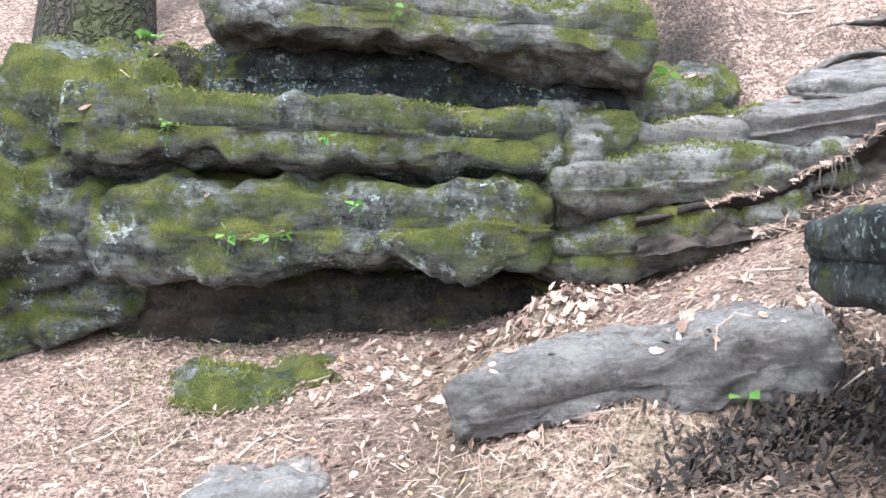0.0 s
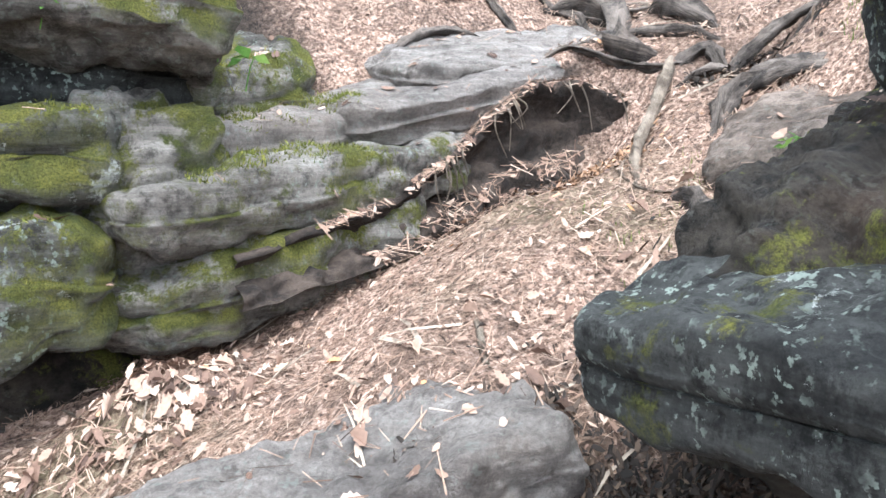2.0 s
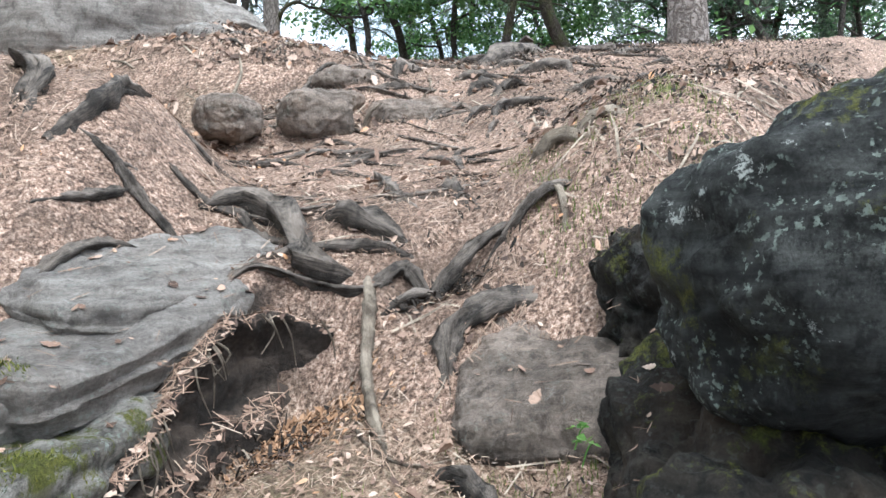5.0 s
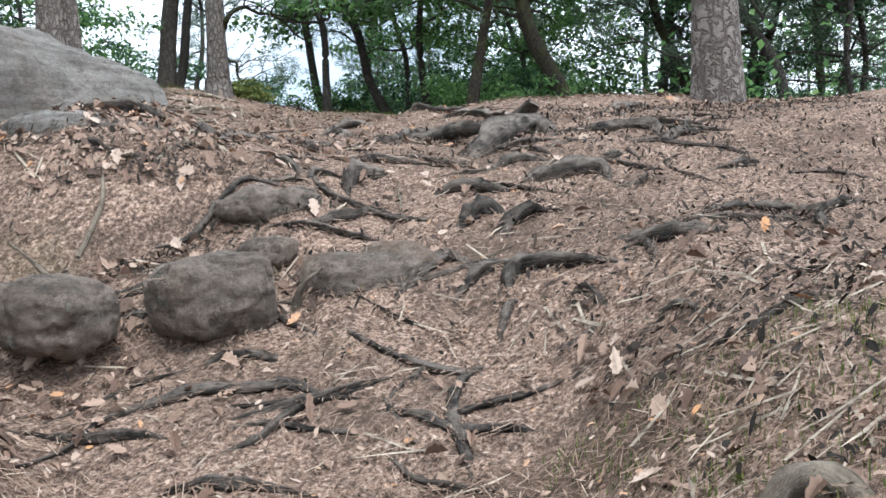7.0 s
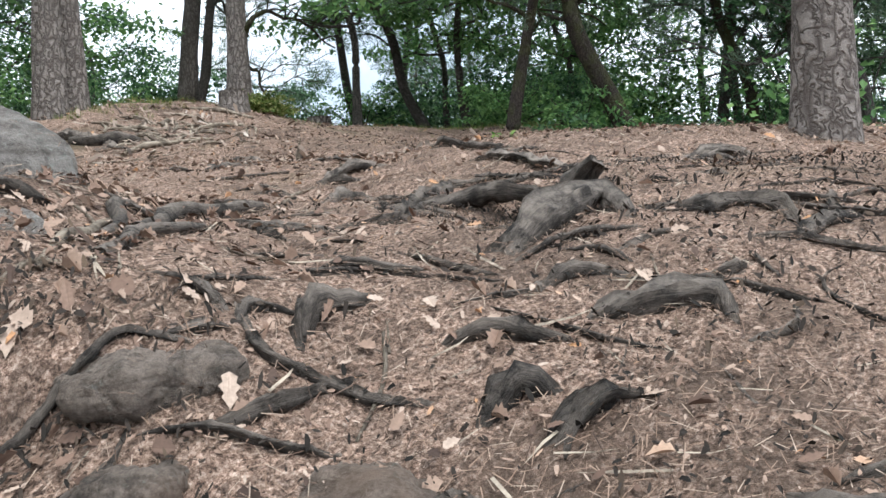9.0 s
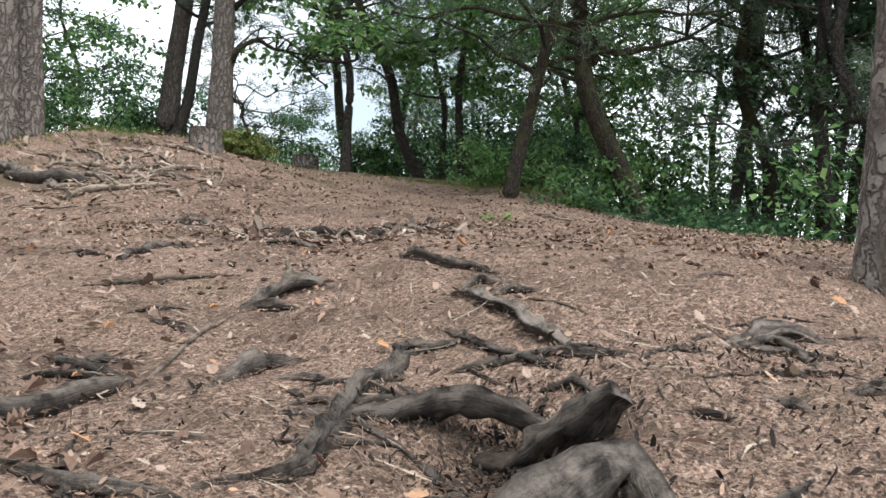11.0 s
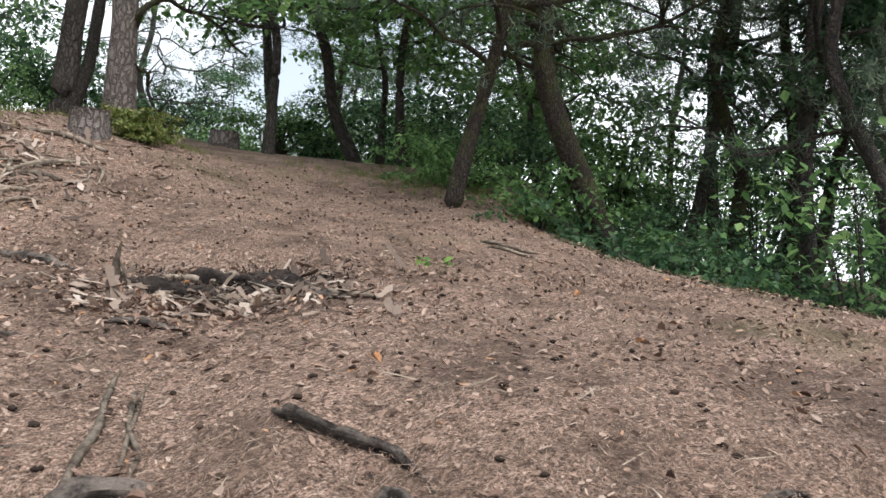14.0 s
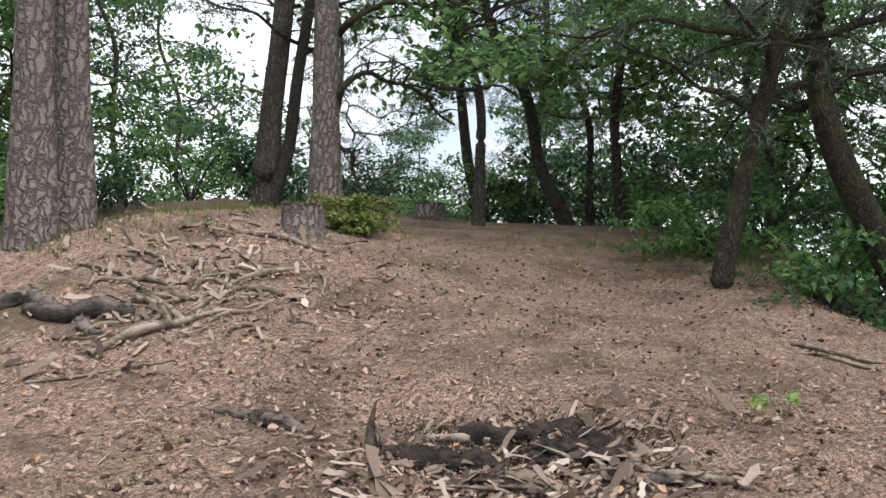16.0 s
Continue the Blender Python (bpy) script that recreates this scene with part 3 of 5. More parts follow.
rock("rock_slab", "grey sandstone slab at the foot of a dome", (4.25, 5.72, 3.58), (0.36, 0.24, 0.14), (4, 2, -25), ROCK, 22, power=3.5, lumps=0.1)
rock("stone", "small flat stone step in the needle path", (4.05, 4.60, 3.10), (0.12, 0.10, 0.05), (0, 0, 20), BROWNROCK, 23, STONES, power=3, lumps=0.12)


# ---- roots, sticks and fallen wood ----
count = [0]


def limb(name, label, category, group, mat, radius, spots, sink, tip, sides=9, rough=0.3, arch=0.0):
    count[0] += 1
    rnd = random.Random(count[0])
    pts = []
    for i in range(len(spots) - 1):
        (x0, y0), (x1, y1) = spots[i], spots[i + 1]
        k = max(1, int(math.hypot(x1 - x0, y1 - y0) / max(0.16, 3 * radius)))
        for j in range(k):
            t = j / k
            w = 0.8 * radius if (i or j) else 0
            pts.append((x0 + (x1 - x0) * t + rnd.uniform(-w, w), y0 + (y1 - y0) * t + rnd.uniform(-w, w)))
    pts.append(spots[-1])
    n = len(pts) - 1
    path, radii = [], []
    for i, (x, y) in enumerate(pts):
        t = i / n
        r = radius * (1 - tip * abs(2 * t - 0.9) ** 1.5) * rnd.uniform(0.8, 1.2)
        end = (2 * t - 1) ** 8
        path.append((x, y, floor_z(x, y) + r * sink * (1 - end) - end * r * (1.6 if name == "tree_root" else -0.2) + arch * math.sin(math.pi * t)))
        radii.append(max(r, 0.003))
    v, f = tube(path, radii, sides, rough, count[0])
    ob = new(name, grow_uv(mesh_of(name, v, f, mat), sides))
    return tagged(ob, label, category, group)


def root(radius, *spots):
    label = "thick weathered pine root worn bare on the path" if radius > 0.03 else "thin twisting root exposed in the needle litter"
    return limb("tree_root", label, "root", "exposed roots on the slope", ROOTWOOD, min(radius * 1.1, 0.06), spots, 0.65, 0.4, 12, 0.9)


def pale_root(radius, *spots):
    return limb("tree_root", "bleached bare root hanging over the gully edge", "root", "exposed roots on the slope", DEADWOOD, radius, spots, 0.9, 0.3, 10, 0.6, 0.02)


def stick(radius, *spots):
    return limb("stick", "dry bleached stick lying on the forest floor", "stick", "fallen sticks", DEADWOOD, radius * 0.8, spots, 0.9, 0.3, 7, 0.2)


def log(radius, *spots):
    return limb("fallen_branch", "thick fallen branch with grey bark on leaf litter", "branch", "fallen branches", ROOTWOOD, radius, spots, 0.8, 0.2, 11, 0.2)


def small_roots():
    """Thin roots that run across the slope between the thick ones."""
    g = random.Random(5)
    for i in range(128):
        s, n = (g.uniform(3.5, 9.0), g.uniform(-0.9, 2.4)) if i < 110 else (g.uniform(3.8, 5.6), g.uniform(1.2, 2.1))
        if i < 110 and s < 4.6 and n < 1.2:
            continue
        x, y = 0.87 * s - 0.49 * n, 0.49 * s + 0.87 * n
        a = math.radians(118 + g.gauss(0, 28))
        spots = [(x, y)]
        for k in range(g.choice((2, 3, 3, 4))):
            d = g.uniform(0.10, 0.20)
            a += g.gauss(0, 0.35)
            x, y = x + d * math.cos(a), y + d * math.sin(a)
            spots.append((x, y))
        root(g.uniform(0.005, 0.017 if i < 110 else 0.019), *spots)


small_roots()


root(0.039, (6.98, 6.48), (7.29, 6.48), (7.53, 6.30))
root(0.032, (5.45, 5.22), (5.64, 5.06), (6.15, 5.21), (6.81, 5.44), (7.00, 5.27))
root(0.053, (5.42, 4.49), (5.69, 4.44), (5.94, 4.35), (5.82, 4.18))
root(0.018, (5.28, 4.39), (5.48, 4.35), (5.57, 4.23), (5.75, 4.09))
root(0.012, (4.93, 4.44), (5.08, 4.29))
root(0.020, (5.13, 4.25), (5.26, 4.14), (5.29, 3.99))
root(0.030, (5.06, 4.05), (5.14, 3.90), (5.22, 3.74), (5.17, 3.70))
root(0.036, (4.80, 4.36), (4.89, 4.23), (4.96, 4.04))
root(0.030, (4.58, 4.61), (4.70, 4.61), (4.88, 4.59))
root(0.016, (4.49, 4.74), (4.56, 4.76), (4.66, 4.66))
root(0.015, (4.33, 4.82), (4.40, 4.75), (4.47, 4.73))
root(0.022, (5.99, 4.21), (5.92, 3.98), (6.07, 3.86), (6.02, 3.73), (5.89, 3.64))
root(0.021, (6.14, 3.92), (6.11, 3.70), (6.18, 3.47))
root(0.024, (5.68, 3.64), (5.91, 3.56), (6.07, 3.47))
root(0.012, (5.40, 4.09), (5.58, 4.02), (5.74, 3.92))
root(0.015, (5.34, 3.82), (5.41, 3.75), (5.49, 3.73))
root(0.009, (5.56, 3.74), (5.51, 3.70), (5.44, 3.62))
root(0.035, (5.63, 3.53), (5.74, 3.45))
root(0.033, (5.56, 3.51), (5.44, 3.47))
root(0.016, (5.42, 3.54), (5.51, 3.51))
stick(0.007, (5.44, 3.99), (5.32, 3.93), (5.26, 3.88))
root(0.028, (7.50, 5.70), (7.20, 5.21), (6.78, 4.77))
root(0.021, (7.17, 4.41), (7.44, 4.30), (7.13, 4.06))
root(0.011, (6.54, 4.19), (6.50, 4.02))
root(0.023, (8.73, 7.94), (8.97, 7.56))
root(0.026, (9.59, 10.04), (9.63, 9.11))
stick(0.008, (4.80, 4.50), (4.70, 4.43))
stick(0.010, (4.93, 5.21), (4.95, 5.08), (5.01, 4.98))
root(0.011, (4.92, 3.94), (5.02, 3.93))
root(0.011, (5.31, 3.58), (5.15, 3.56), (5.07, 3.64))
log(0.026, (4.42, 5.15), (4.74, 5.36), (5.09, 5.45))
log(0.038, (4.85, 5.50), (5.34, 5.82), (5.91, 5.90))
log(0.031, (4.63, 5.40), (5.06, 5.81))
root(0.020, (4.17, 4.59), (4.35, 4.52), (4.60, 4.44))
stick(0.009, (4.75, 4.48), (4.60, 4.38), (4.40, 4.32))
root(0.027, (4.57, 4.11), (4.67, 4.07), (4.74, 3.99))
root(0.030, (4.53, 3.93), (4.69, 3.86), (4.81, 3.79))
root(0.014, (4.62, 3.80), (4.63, 3.69))
root(0.011, (4.80, 3.88), (4.98, 3.91))
root(0.025, (4.16, 3.74), (4.27, 3.74), (4.32, 3.61), (4.32, 3.38))
root(0.017, (3.96, 3.68), (4.10, 3.71), (4.14, 3.69))
root(0.028, (4.52, 3.48), (4.47, 3.35), (4.46, 3.18), (4.51, 3.08))
root(0.015, (4.41, 3.44), (4.40, 3.35), (4.24, 3.27))
root(0.020, (4.14, 3.51), (4.17, 3.46), (4.08, 3.37))
root(0.012, (4.95, 3.68), (4.80, 3.57))
root(0.018, (4.01, 4.08), (4.18, 4.07), (4.34, 4.05), (4.33, 3.93))
root(0.023, (4.42, 4.12), (4.31, 4.04))
root(0.010, (3.91, 3.48), (3.94, 3.40), (4.01, 3.38))
root(0.013, (3.93, 3.20), (3.93, 3.14), (3.87, 3.04))
stick(0.009, (4.09, 3.14), (4.20, 3.06))
root(0.026, (4.33, 6.07), (4.41, 5.84), (4.59, 5.75), (4.69, 5.66))
root(0.012, (3.95, 5.51), (4.01, 5.41), (4.03, 5.28))
stick(0.006, (3.65, 5.11), (3.76, 5.03), (3.82, 4.88), (3.87, 4.75))
stick(0.013, (4.10, 5.18), (4.26, 5.20), (4.33, 5.10))
root(0.029, (6.02, 5.67), (6.25, 5.75), (6.43, 5.78), (6.58, 5.75))
root(0.013, (6.58, 5.75), (6.60, 5.55))
root(0.024, (7.08, 5.49), (6.96, 5.30), (6.81, 5.10), (6.76, 4.91), (6.70, 4.72))
root(0.019, (6.60, 4.83), (6.61, 4.71), (6.54, 4.59))
root(0.029, (6.20, 5.03), (6.40, 5.01), (6.48, 4.97))
root(0.039, (7.23, 4.42), (7.45, 4.30), (7.53, 4.18), (7.51, 4.07))
stick(0.010, (7.41, 4.44), (7.18, 4.33), (7.16, 4.23))
root(0.017, (6.70, 4.19), (6.68, 4.09), (6.61, 4.01))
stick(0.009, (6.69, 4.49), (6.54, 4.42), (6.47, 4.37))
root(0.025, (6.99, 6.49), (7.05, 6.37), (7.09, 6.21))
root(0.014, (6.61, 6.81), (6.73, 6.71), (6.84, 6.62))
stick(0.014, (5.98, 5.90), (6.42, 6.20), (6.60, 6.31), (6.93, 6.43))
root(0.013, (6.74, 7.34), (6.98, 7.20), (7.24, 7.08), (7.55, 6.89))
root(0.025, (7.38, 7.73), (7.92, 8.08), (8.42, 8.07))
root(0.016, (7.21, 8.06), (7.38, 8.04), (7.48, 7.94))
root(0.013, (6.93, 7.63), (7.11, 7.57))
root(0.016, (7.56, 5.67), (7.75, 5.67), (7.69, 5.49))
root(0.019, (7.39, 5.48), (7.52, 5.38), (7.50, 5.21))
stick(0.011, (7.31, 6.51), (7.70, 6.78), (8.31, 7.32))
stick(0.011, (7.37, 6.37), (8.26, 7.10))
root(0.013, (6.75, 5.38), (6.91, 5.33))
stick(0.009, (6.44, 4.87), (6.55, 4.84))
stick(0.019, (7.33, 6.51), (7.69, 6.77), (8.17, 7.20))
stick(0.014, (8.13, 7.04), (7.79, 6.72), (7.70, 6.58), (7.43, 6.38))
root(0.026, (8.07, 6.34), (7.98, 6.14), (8.00, 6.01), (7.97, 5.78), (7.84, 5.56))
root(0.030, (7.95, 5.92), (7.81, 5.73))
stick(0.019, (12.68, 7.60), (12.42, 6.97))
root(0.011, (8.13, 4.78), (8.44, 4.61))
stick(0.010, (8.43, 5.96), (8.66, 5.94))
root(0.014, (8.21, 6.94), (8.24, 6.77))
root(0.051, (2.27, 3.98), (2.38, 3.89), (2.35, 3.66), (2.19, 3.39), (2.22, 3.30))
root(0.018, (2.20, 3.44), (2.12, 3.32))
root(0.035, (2.48, 3.61), (2.37, 3.38), (2.42, 3.19))
root(0.026, (3.14, 3.83), (2.69, 3.41), (2.54, 3.18))
root(0.025, (2.95, 3.39), (2.61, 3.06))
root(0.023, (2.24, 3.20), (2.32, 3.14), (2.30, 3.02))
pale_root(0.019, (2.24, 3.23), (2.14, 3.15), (2.00, 3.07), (1.84, 2.95), (1.73, 2.83))
root(0.012, (2.14, 3.15), (2.20, 3.10), (2.20, 3.00))
root(0.035, (2.35, 2.68), (2.28, 2.80), (2.17, 2.87), (2.06, 2.87), (1.99, 2.80))
pale_root(0.013, (2.59, 2.86), (2.60, 2.74), (2.49, 2.66))
root(0.022, (1.40, 3.83), (1.60, 3.86), (1.82, 3.89), (1.94, 3.83), (1.91, 3.60))
root(0.036, (1.34, 3.74), (1.47, 3.70), (1.69, 3.74), (1.90, 3.64))
root(0.021, (1.60, 4.01), (1.80, 3.99), (2.04, 4.01))
root(0.025, (1.91, 4.10), (2.06, 4.06))
root(0.023, (2.77, 4.01), (2.88, 3.81))
root(0.018, (3.56, 3.84), (3.41, 3.66))
root(0.026, (1.79, 4.16), (2.04, 4.20), (2.41, 4.38))
stick(0.024, (4.25, 5.17), (4.60, 5.42), (4.86, 5.62))
root(0.045, (1.75, 4.30), (1.95, 4.46), (2.20, 4.75))
pale_root(0.030, (2.90, 2.97), (2.93, 2.84), (2.86, 2.70))
pale_root(0.020, (2.93, 2.84), (3.02, 2.74), (2.98, 2.62))
stick(0.040, (10.02, 8.78), (10.16, 8.60), (10.34, 8.44))
stick(0.030, (9.90, 7.52), (9.98, 7.36), (10.04, 7.12))
stick(0.030, (9.70, 8.10), (9.85, 8.02))
stick(0.006, (2.00, 3.13), (1.75, 2.92), (1.72, 2.77), (1.84, 2.66), (1.93, 2.71))
root(0.022, (1.73, 2.71), (1.72, 2.59), (1.60, 2.47), (1.45, 2.38))
root(0.014, (0.97, 3.75), (1.07, 3.74), (1.21, 3.73))
root(0.109, (9.27, 12.67), (9.82, 12.41), (9.91, 11.50))
log(0.067, (9.73, 12.29), (9.84, 11.93), (10.21, 11.67))
stick(0.047, (9.63, 11.28), (10.15, 11.28), (10.76, 11.30))
stick(0.037, (10.63, 11.68), (10.91, 11.68))
stick(0.037, (11.09, 11.57), (11.26, 11.22))
stick(0.034, (9.72, 8.51), (10.09, 8.37))
root(0.025, (9.74, 7.48), (9.92, 7.36), (9.92, 7.17))
stick(0.021, (12.87, 7.73), (12.72, 7.40), (12.64, 7.10))
stick(0.019, (9.15, 11.19), (9.55, 11.01), (9.91, 10.74))
stick(0.039, (10.37, 12.45), (10.74, 11.98))
stick(0.018, (9.38, 8.29), (10.01, 8.48))
stick(0.014, (12.70, 7.59), (12.47, 7.05))
stick(0.007, (0.37, 2.42), (0.55, 2.41))
stick(0.011, (1.00, 2.46), (1.07, 2.61))
stick(0.008, (1.00, 2.45), (1.04, 2.53), (1.07, 2.59))
stick(0.008, (1.30, 2.46), (1.32, 2.54))
stick(0.008, (0.93, 3.37), (1.01, 3.30))
stick(0.006, (0.66, 2.19), (0.73, 2.12), (0.82, 2.05), (0.92, 2.07))
stick(0.009, (-0.02, 3.27), (0.07, 3.30))
stick(0.006, (0.46, 2.94), (0.53, 2.97))
stick(0.006, (0.32, 3.31), (0.39, 2.98))
stick(0.006, (0.46, 2.92), (0.55, 2.97))

for r, rise, spots in ((0.020, 0.05, ((2.28, 3.06), (2.36, 3.00), (2.48, 2.92), (2.56, 2.84))), (0.024, 0.03, ((2.18, 3.14), (2.25, 3.08), (2.33, 3.02))), (0.016, 0.04, ((2.46, 2.92), (2.56, 2.80), (2.66, 2.70)))):
    limb("tree_root", "dark arched root spanning a hollow in the soil", "root", "exposed roots on the slope", ROOTWOOD, r, spots, 0.8, 0.3, 12, 0.8, rise)


# ---- trees ----
def leaf_cloud(rng, centres, per, spread_r, size, flat=0.35, long=1.5, droop=0.35):
    """Many small folded leaves round each centre: verts (4 a leaf) and faces."""
    c = np.repeat(np.asarray(centres, float), per, axis=0)
    n = len(c)
    off = rng.normal(size=(n, 3)) * np.array([1, 1, flat])
    off = off / np.maximum(np.linalg.norm(off, axis=1, keepdims=True), 1e-6) * (rng.random((n, 1)) ** 0.5) * spread_r
    p = c + off
    a = rng.random(n) * 2 * np.pi
    tilt = rng.normal(size=n) * 0.5 - droop
    u = np.stack([np.cos(a) * np.cos(tilt), np.sin(a) * np.cos(tilt), np.sin(tilt)], 1)
    w = np.stack([-np.sin(a), np.cos(a), rng.normal(size=n) * 0.5], 1)
    w /= np.linalg.norm(w, axis=1, keepdims=True)
    L = size * (0.6 + 0.8 * rng.random((n, 1)))
    v = np.stack([p, p + u * L * 0.5 + w * L / (2 * long) + np.array([0, 0, 0.1]) * L, p + u * L, p + u * L * 0.5 - w * L / (2 * long) + np.array([0, 0, 0.1]) * L], 1).reshape(-1, 3)
    f = np.arange(n * 4).reshape(-1, 4)
    return v, f


def needle_cloud(rng, centres, per, length, width):
    """Tufts of thin needles standing off each centre."""
    c = np.repeat(np.asarray(centres, float), per, axis=0)
    n = len(c)
    d = rng.normal(size=(n, 3))
    d /= np.linalg.norm(d, axis=1, keepdims=True)
    p = c + rng.normal(size=(n, 3)) * length * 0.5
    s = np.cross(d, rng.normal(size=(n, 3)))
    s /= np.linalg.norm(s, axis=1, keepdims=True)
    L = length * (0.6 + 0.8 * rng.random((n, 1)))
    v = np.stack([p - s * width, p + s * width, p + d * L], 1).reshape(-1, 3)
    return v, np.arange(n * 3).reshape(-1, 3)


def branchy(rng, base, top, r, limbs, reach, first, rise=0.3, droop=0.0):
    """Limbs off a trunk line: tube pieces, and the points where foliage sits."""
    pieces, tips = [], []
    base, top = Vector(base), Vector(top)
    for i in range(limbs):
        t = first + (1 - first) * (i + rng.random()) / limbs
        a = i * 2.4 + rng.random() * 1.2
        out = Vector((math.cos(a), math.sin(a), 0))
        long = reach * (1.15 - 0.75 * t) * (0.7 + 0.6 * rng.random())
        q = base.lerp(top, t)
        pts, k = [q], 5
        for j in range(1, k + 1):
            u = j / k
            side = Vector((-out.y, out.x, 0)) * float(rng.normal()) * 0.10 * long
            q = q + out * (long / k) + Vector((0, 0, (rise - droop * u) * long / k + float(rng.normal()) * 0.07 * long)) + side
            pts.append(q)
            if j > 1:
                tips.append(tuple(q))
        r0 = max(0.012, r * 0.42 * (1.1 - t))
        pieces.append(tube([tuple(p) for p in pts], [r0 * (1 - 0.85 * j / k) + 0.004 for j in range(k + 1)], 6, 0.2, i))
        near = len(pieces) - 1
        for m in range(3):
            b = pts[1 + int(rng.random() * (k - 1))]
            w = Vector((out.x + float(rng.normal()) * 0.9, out.y + float(rng.normal()) * 0.9, float(rng.normal()) * 0.5 + 0.1))
            w = w.normalized() * long * 0.38
            e1, e2 = b + w * 0.55 + Vector((0, 0, 0.04 * long)), b + w
            pieces.append(tube([tuple(b), tuple(e1), tuple(e2)], [r0 * 0.45 + 0.003, r0 * 0.3 + 0.002, 0.003], 5, 0.2, i + m))
            tips += [tuple(e1), tuple(e2)]
        pieces[near:] = [join(pieces[near:])]
    return pieces, tips


def tree(label, at, height_m, r, lean=(0, 0), bark=None, kind="broad", crown_from=0.3, limbs=16, reach=2.5, per=40, size=0.1, seed=1, leaf=None, bend=(0, 0), clump=0.42, rise=0.3, droop=0.0, sides=14, group="forest trees"):
    rng = np.random.default_rng(seed)
    x, y = at
    z = floor_z(x, y)
    thing = new("tree")
    thing.matrix_world = pose(x, y, z)
    top = Vector((lean[0] * height_m, lean[1] * height_m, height_m))
    mids = [(0, 0, -0.7), (0, 0, 0.05), (top.x * 0.08 + bend[0] * 0.5, top.y * 0.08 + bend[1] * 0.5, height_m * 0.12)]
    sway = 0.0 if bark in (PINEBARK, GREYPINE) else 0.022 * height_m
    for t in (0.25, 0.42, 0.6, 0.8, 1.0):
        mids.append((top.x * t + bend[0] * (1 - t) + float(rng.normal()) * sway, top.y * t + bend[1] * (1 - t) + float(rng.normal()) * sway, height_m * t))
    radii = [r * 1.9, r * 1.5, r * 1.06, r * 0.97, r * 0.86, r * 0.68, r * 0.42, 0.02]
    part("trunk", mesh_of("trunk", *tube(mids, radii, sides, 0.06, seed), bark or DARKBARK), thing)
    pieces, tips = branchy(rng, mids[3] if crown_from > 0.2 else mids[2], top, r, limbs, reach, crown_from, rise, droop)
    for v, f in pieces:
        part("bough", mesh_of("bough", v, f, bark if bark is DARKBARK else FARBARK), thing)
    if kind == "pine":
        v, f = needle_cloud(rng, np.repeat(np.array(tips), 3, axis=0) + rng.normal(size=(len(tips) * 3, 3)) * clump * 0.6, per, size, 0.005 + size * 0.03)
        crown = mesh_of("crown", v, f, leaf or PINEGREEN, False)
    elif per:
        v, f = leaf_cloud(rng, np.array(tips) + rng.normal(size=(len(tips), 3)) * 0.12, per, clump, size)
        crown = mesh_of("crown", v, f, leaf or LEAFGREEN, False)
    if per:
        part("crown", crown, thing)
    return tagged(thing, label, "tree", group)


# pines and the leaning oak that frame the path
tree("tall pine with plated grey-brown bark by the crest", (9.05, 3.97), 11, 0.152, (0.012, -0.01), PINEBARK, "pine", 0.45, 14, 2.6, 26, 0.10, 31, sides=20)
tree("stout pine with plated bark, one of a pair", (10.44, 13.62), 12, 0.16, (0.01, 0.0), PINEBARK, "pine", 0.45, 12, 2.6, 20, 0.10, 32, sides=20)
tree("stout pine with plated bark beside its twin", (10.95, 13.86), 12, 0.165, (-0.01, 0.01), PINEBARK, "pine", 0.45, 12, 2.6, 20, 0.10, 33, sides=20)
crooked = tree("pine with plated bark and crooked low boughs", (14.95, 14.48), 11, 0.175, (0.0, 0.0), PINEBARK, "pine", 0.22, 18, 3.6, 26, 0.10, 34, sides=20, droop=0.3)
tree("dark pine leaning beside a paler one", (16.0, 16.9), 12, 0.165, (0.05, -0.07), GREYPINE, "pine", 0.3, 16, 3.0, 26, 0.10, 35, sides=16)
oak = tree("dark leaning oak with mossy foot at the path edge", (14.55, 8.86), 9, 0.072, (0.09, -0.15), DARKBARK, "broad", 0.33, 20, 3.2, 34, 0.12, 36, LEAFGREEN, (0.10, -0.12), 0.5)
tree("bent dark pine on the valley side, bare below", (15.71, 6.94), 6, 0.15, (-0.10, 0.30), DARKBARK, "pine", 0.3, 20, 3.2, 26, 0.10, 37, None, (-0.3, 0.5), 0.4, droop=0.3)
tree("forked dark tree on the valley side", (20.5, 5.8), 9, 0.10, (0.05, 0.05), DARKBARK, "broad", 0.2, 20, 3.2, 34, 0.12, 38, LEAFDARK, rise=0.2)
tree("forked dark tree beside its twin stem", (20.9, 5.5), 9, 0.09, (0.08, -0.1), DARKBARK, "pine", 0.25, 18, 3.2, 26, 0.10, 39)
tree("slanting dark trunk over the valley edge", (19.8, 6.5), 8, 0.11, (-0.2, 0.1), DARKBARK, "broad", 0.3, 16, 3.0, 30, 0.12, 40, LEAFDARK)
tree("mossy tree rooted above the rock outcrop", (-1.55, 4.05), 7, 0.17, (-0.03, 0.05), DARKBARK, "broad", 0.5, 12, 2.2, 34, 0.1, 41, LEAFGREEN)



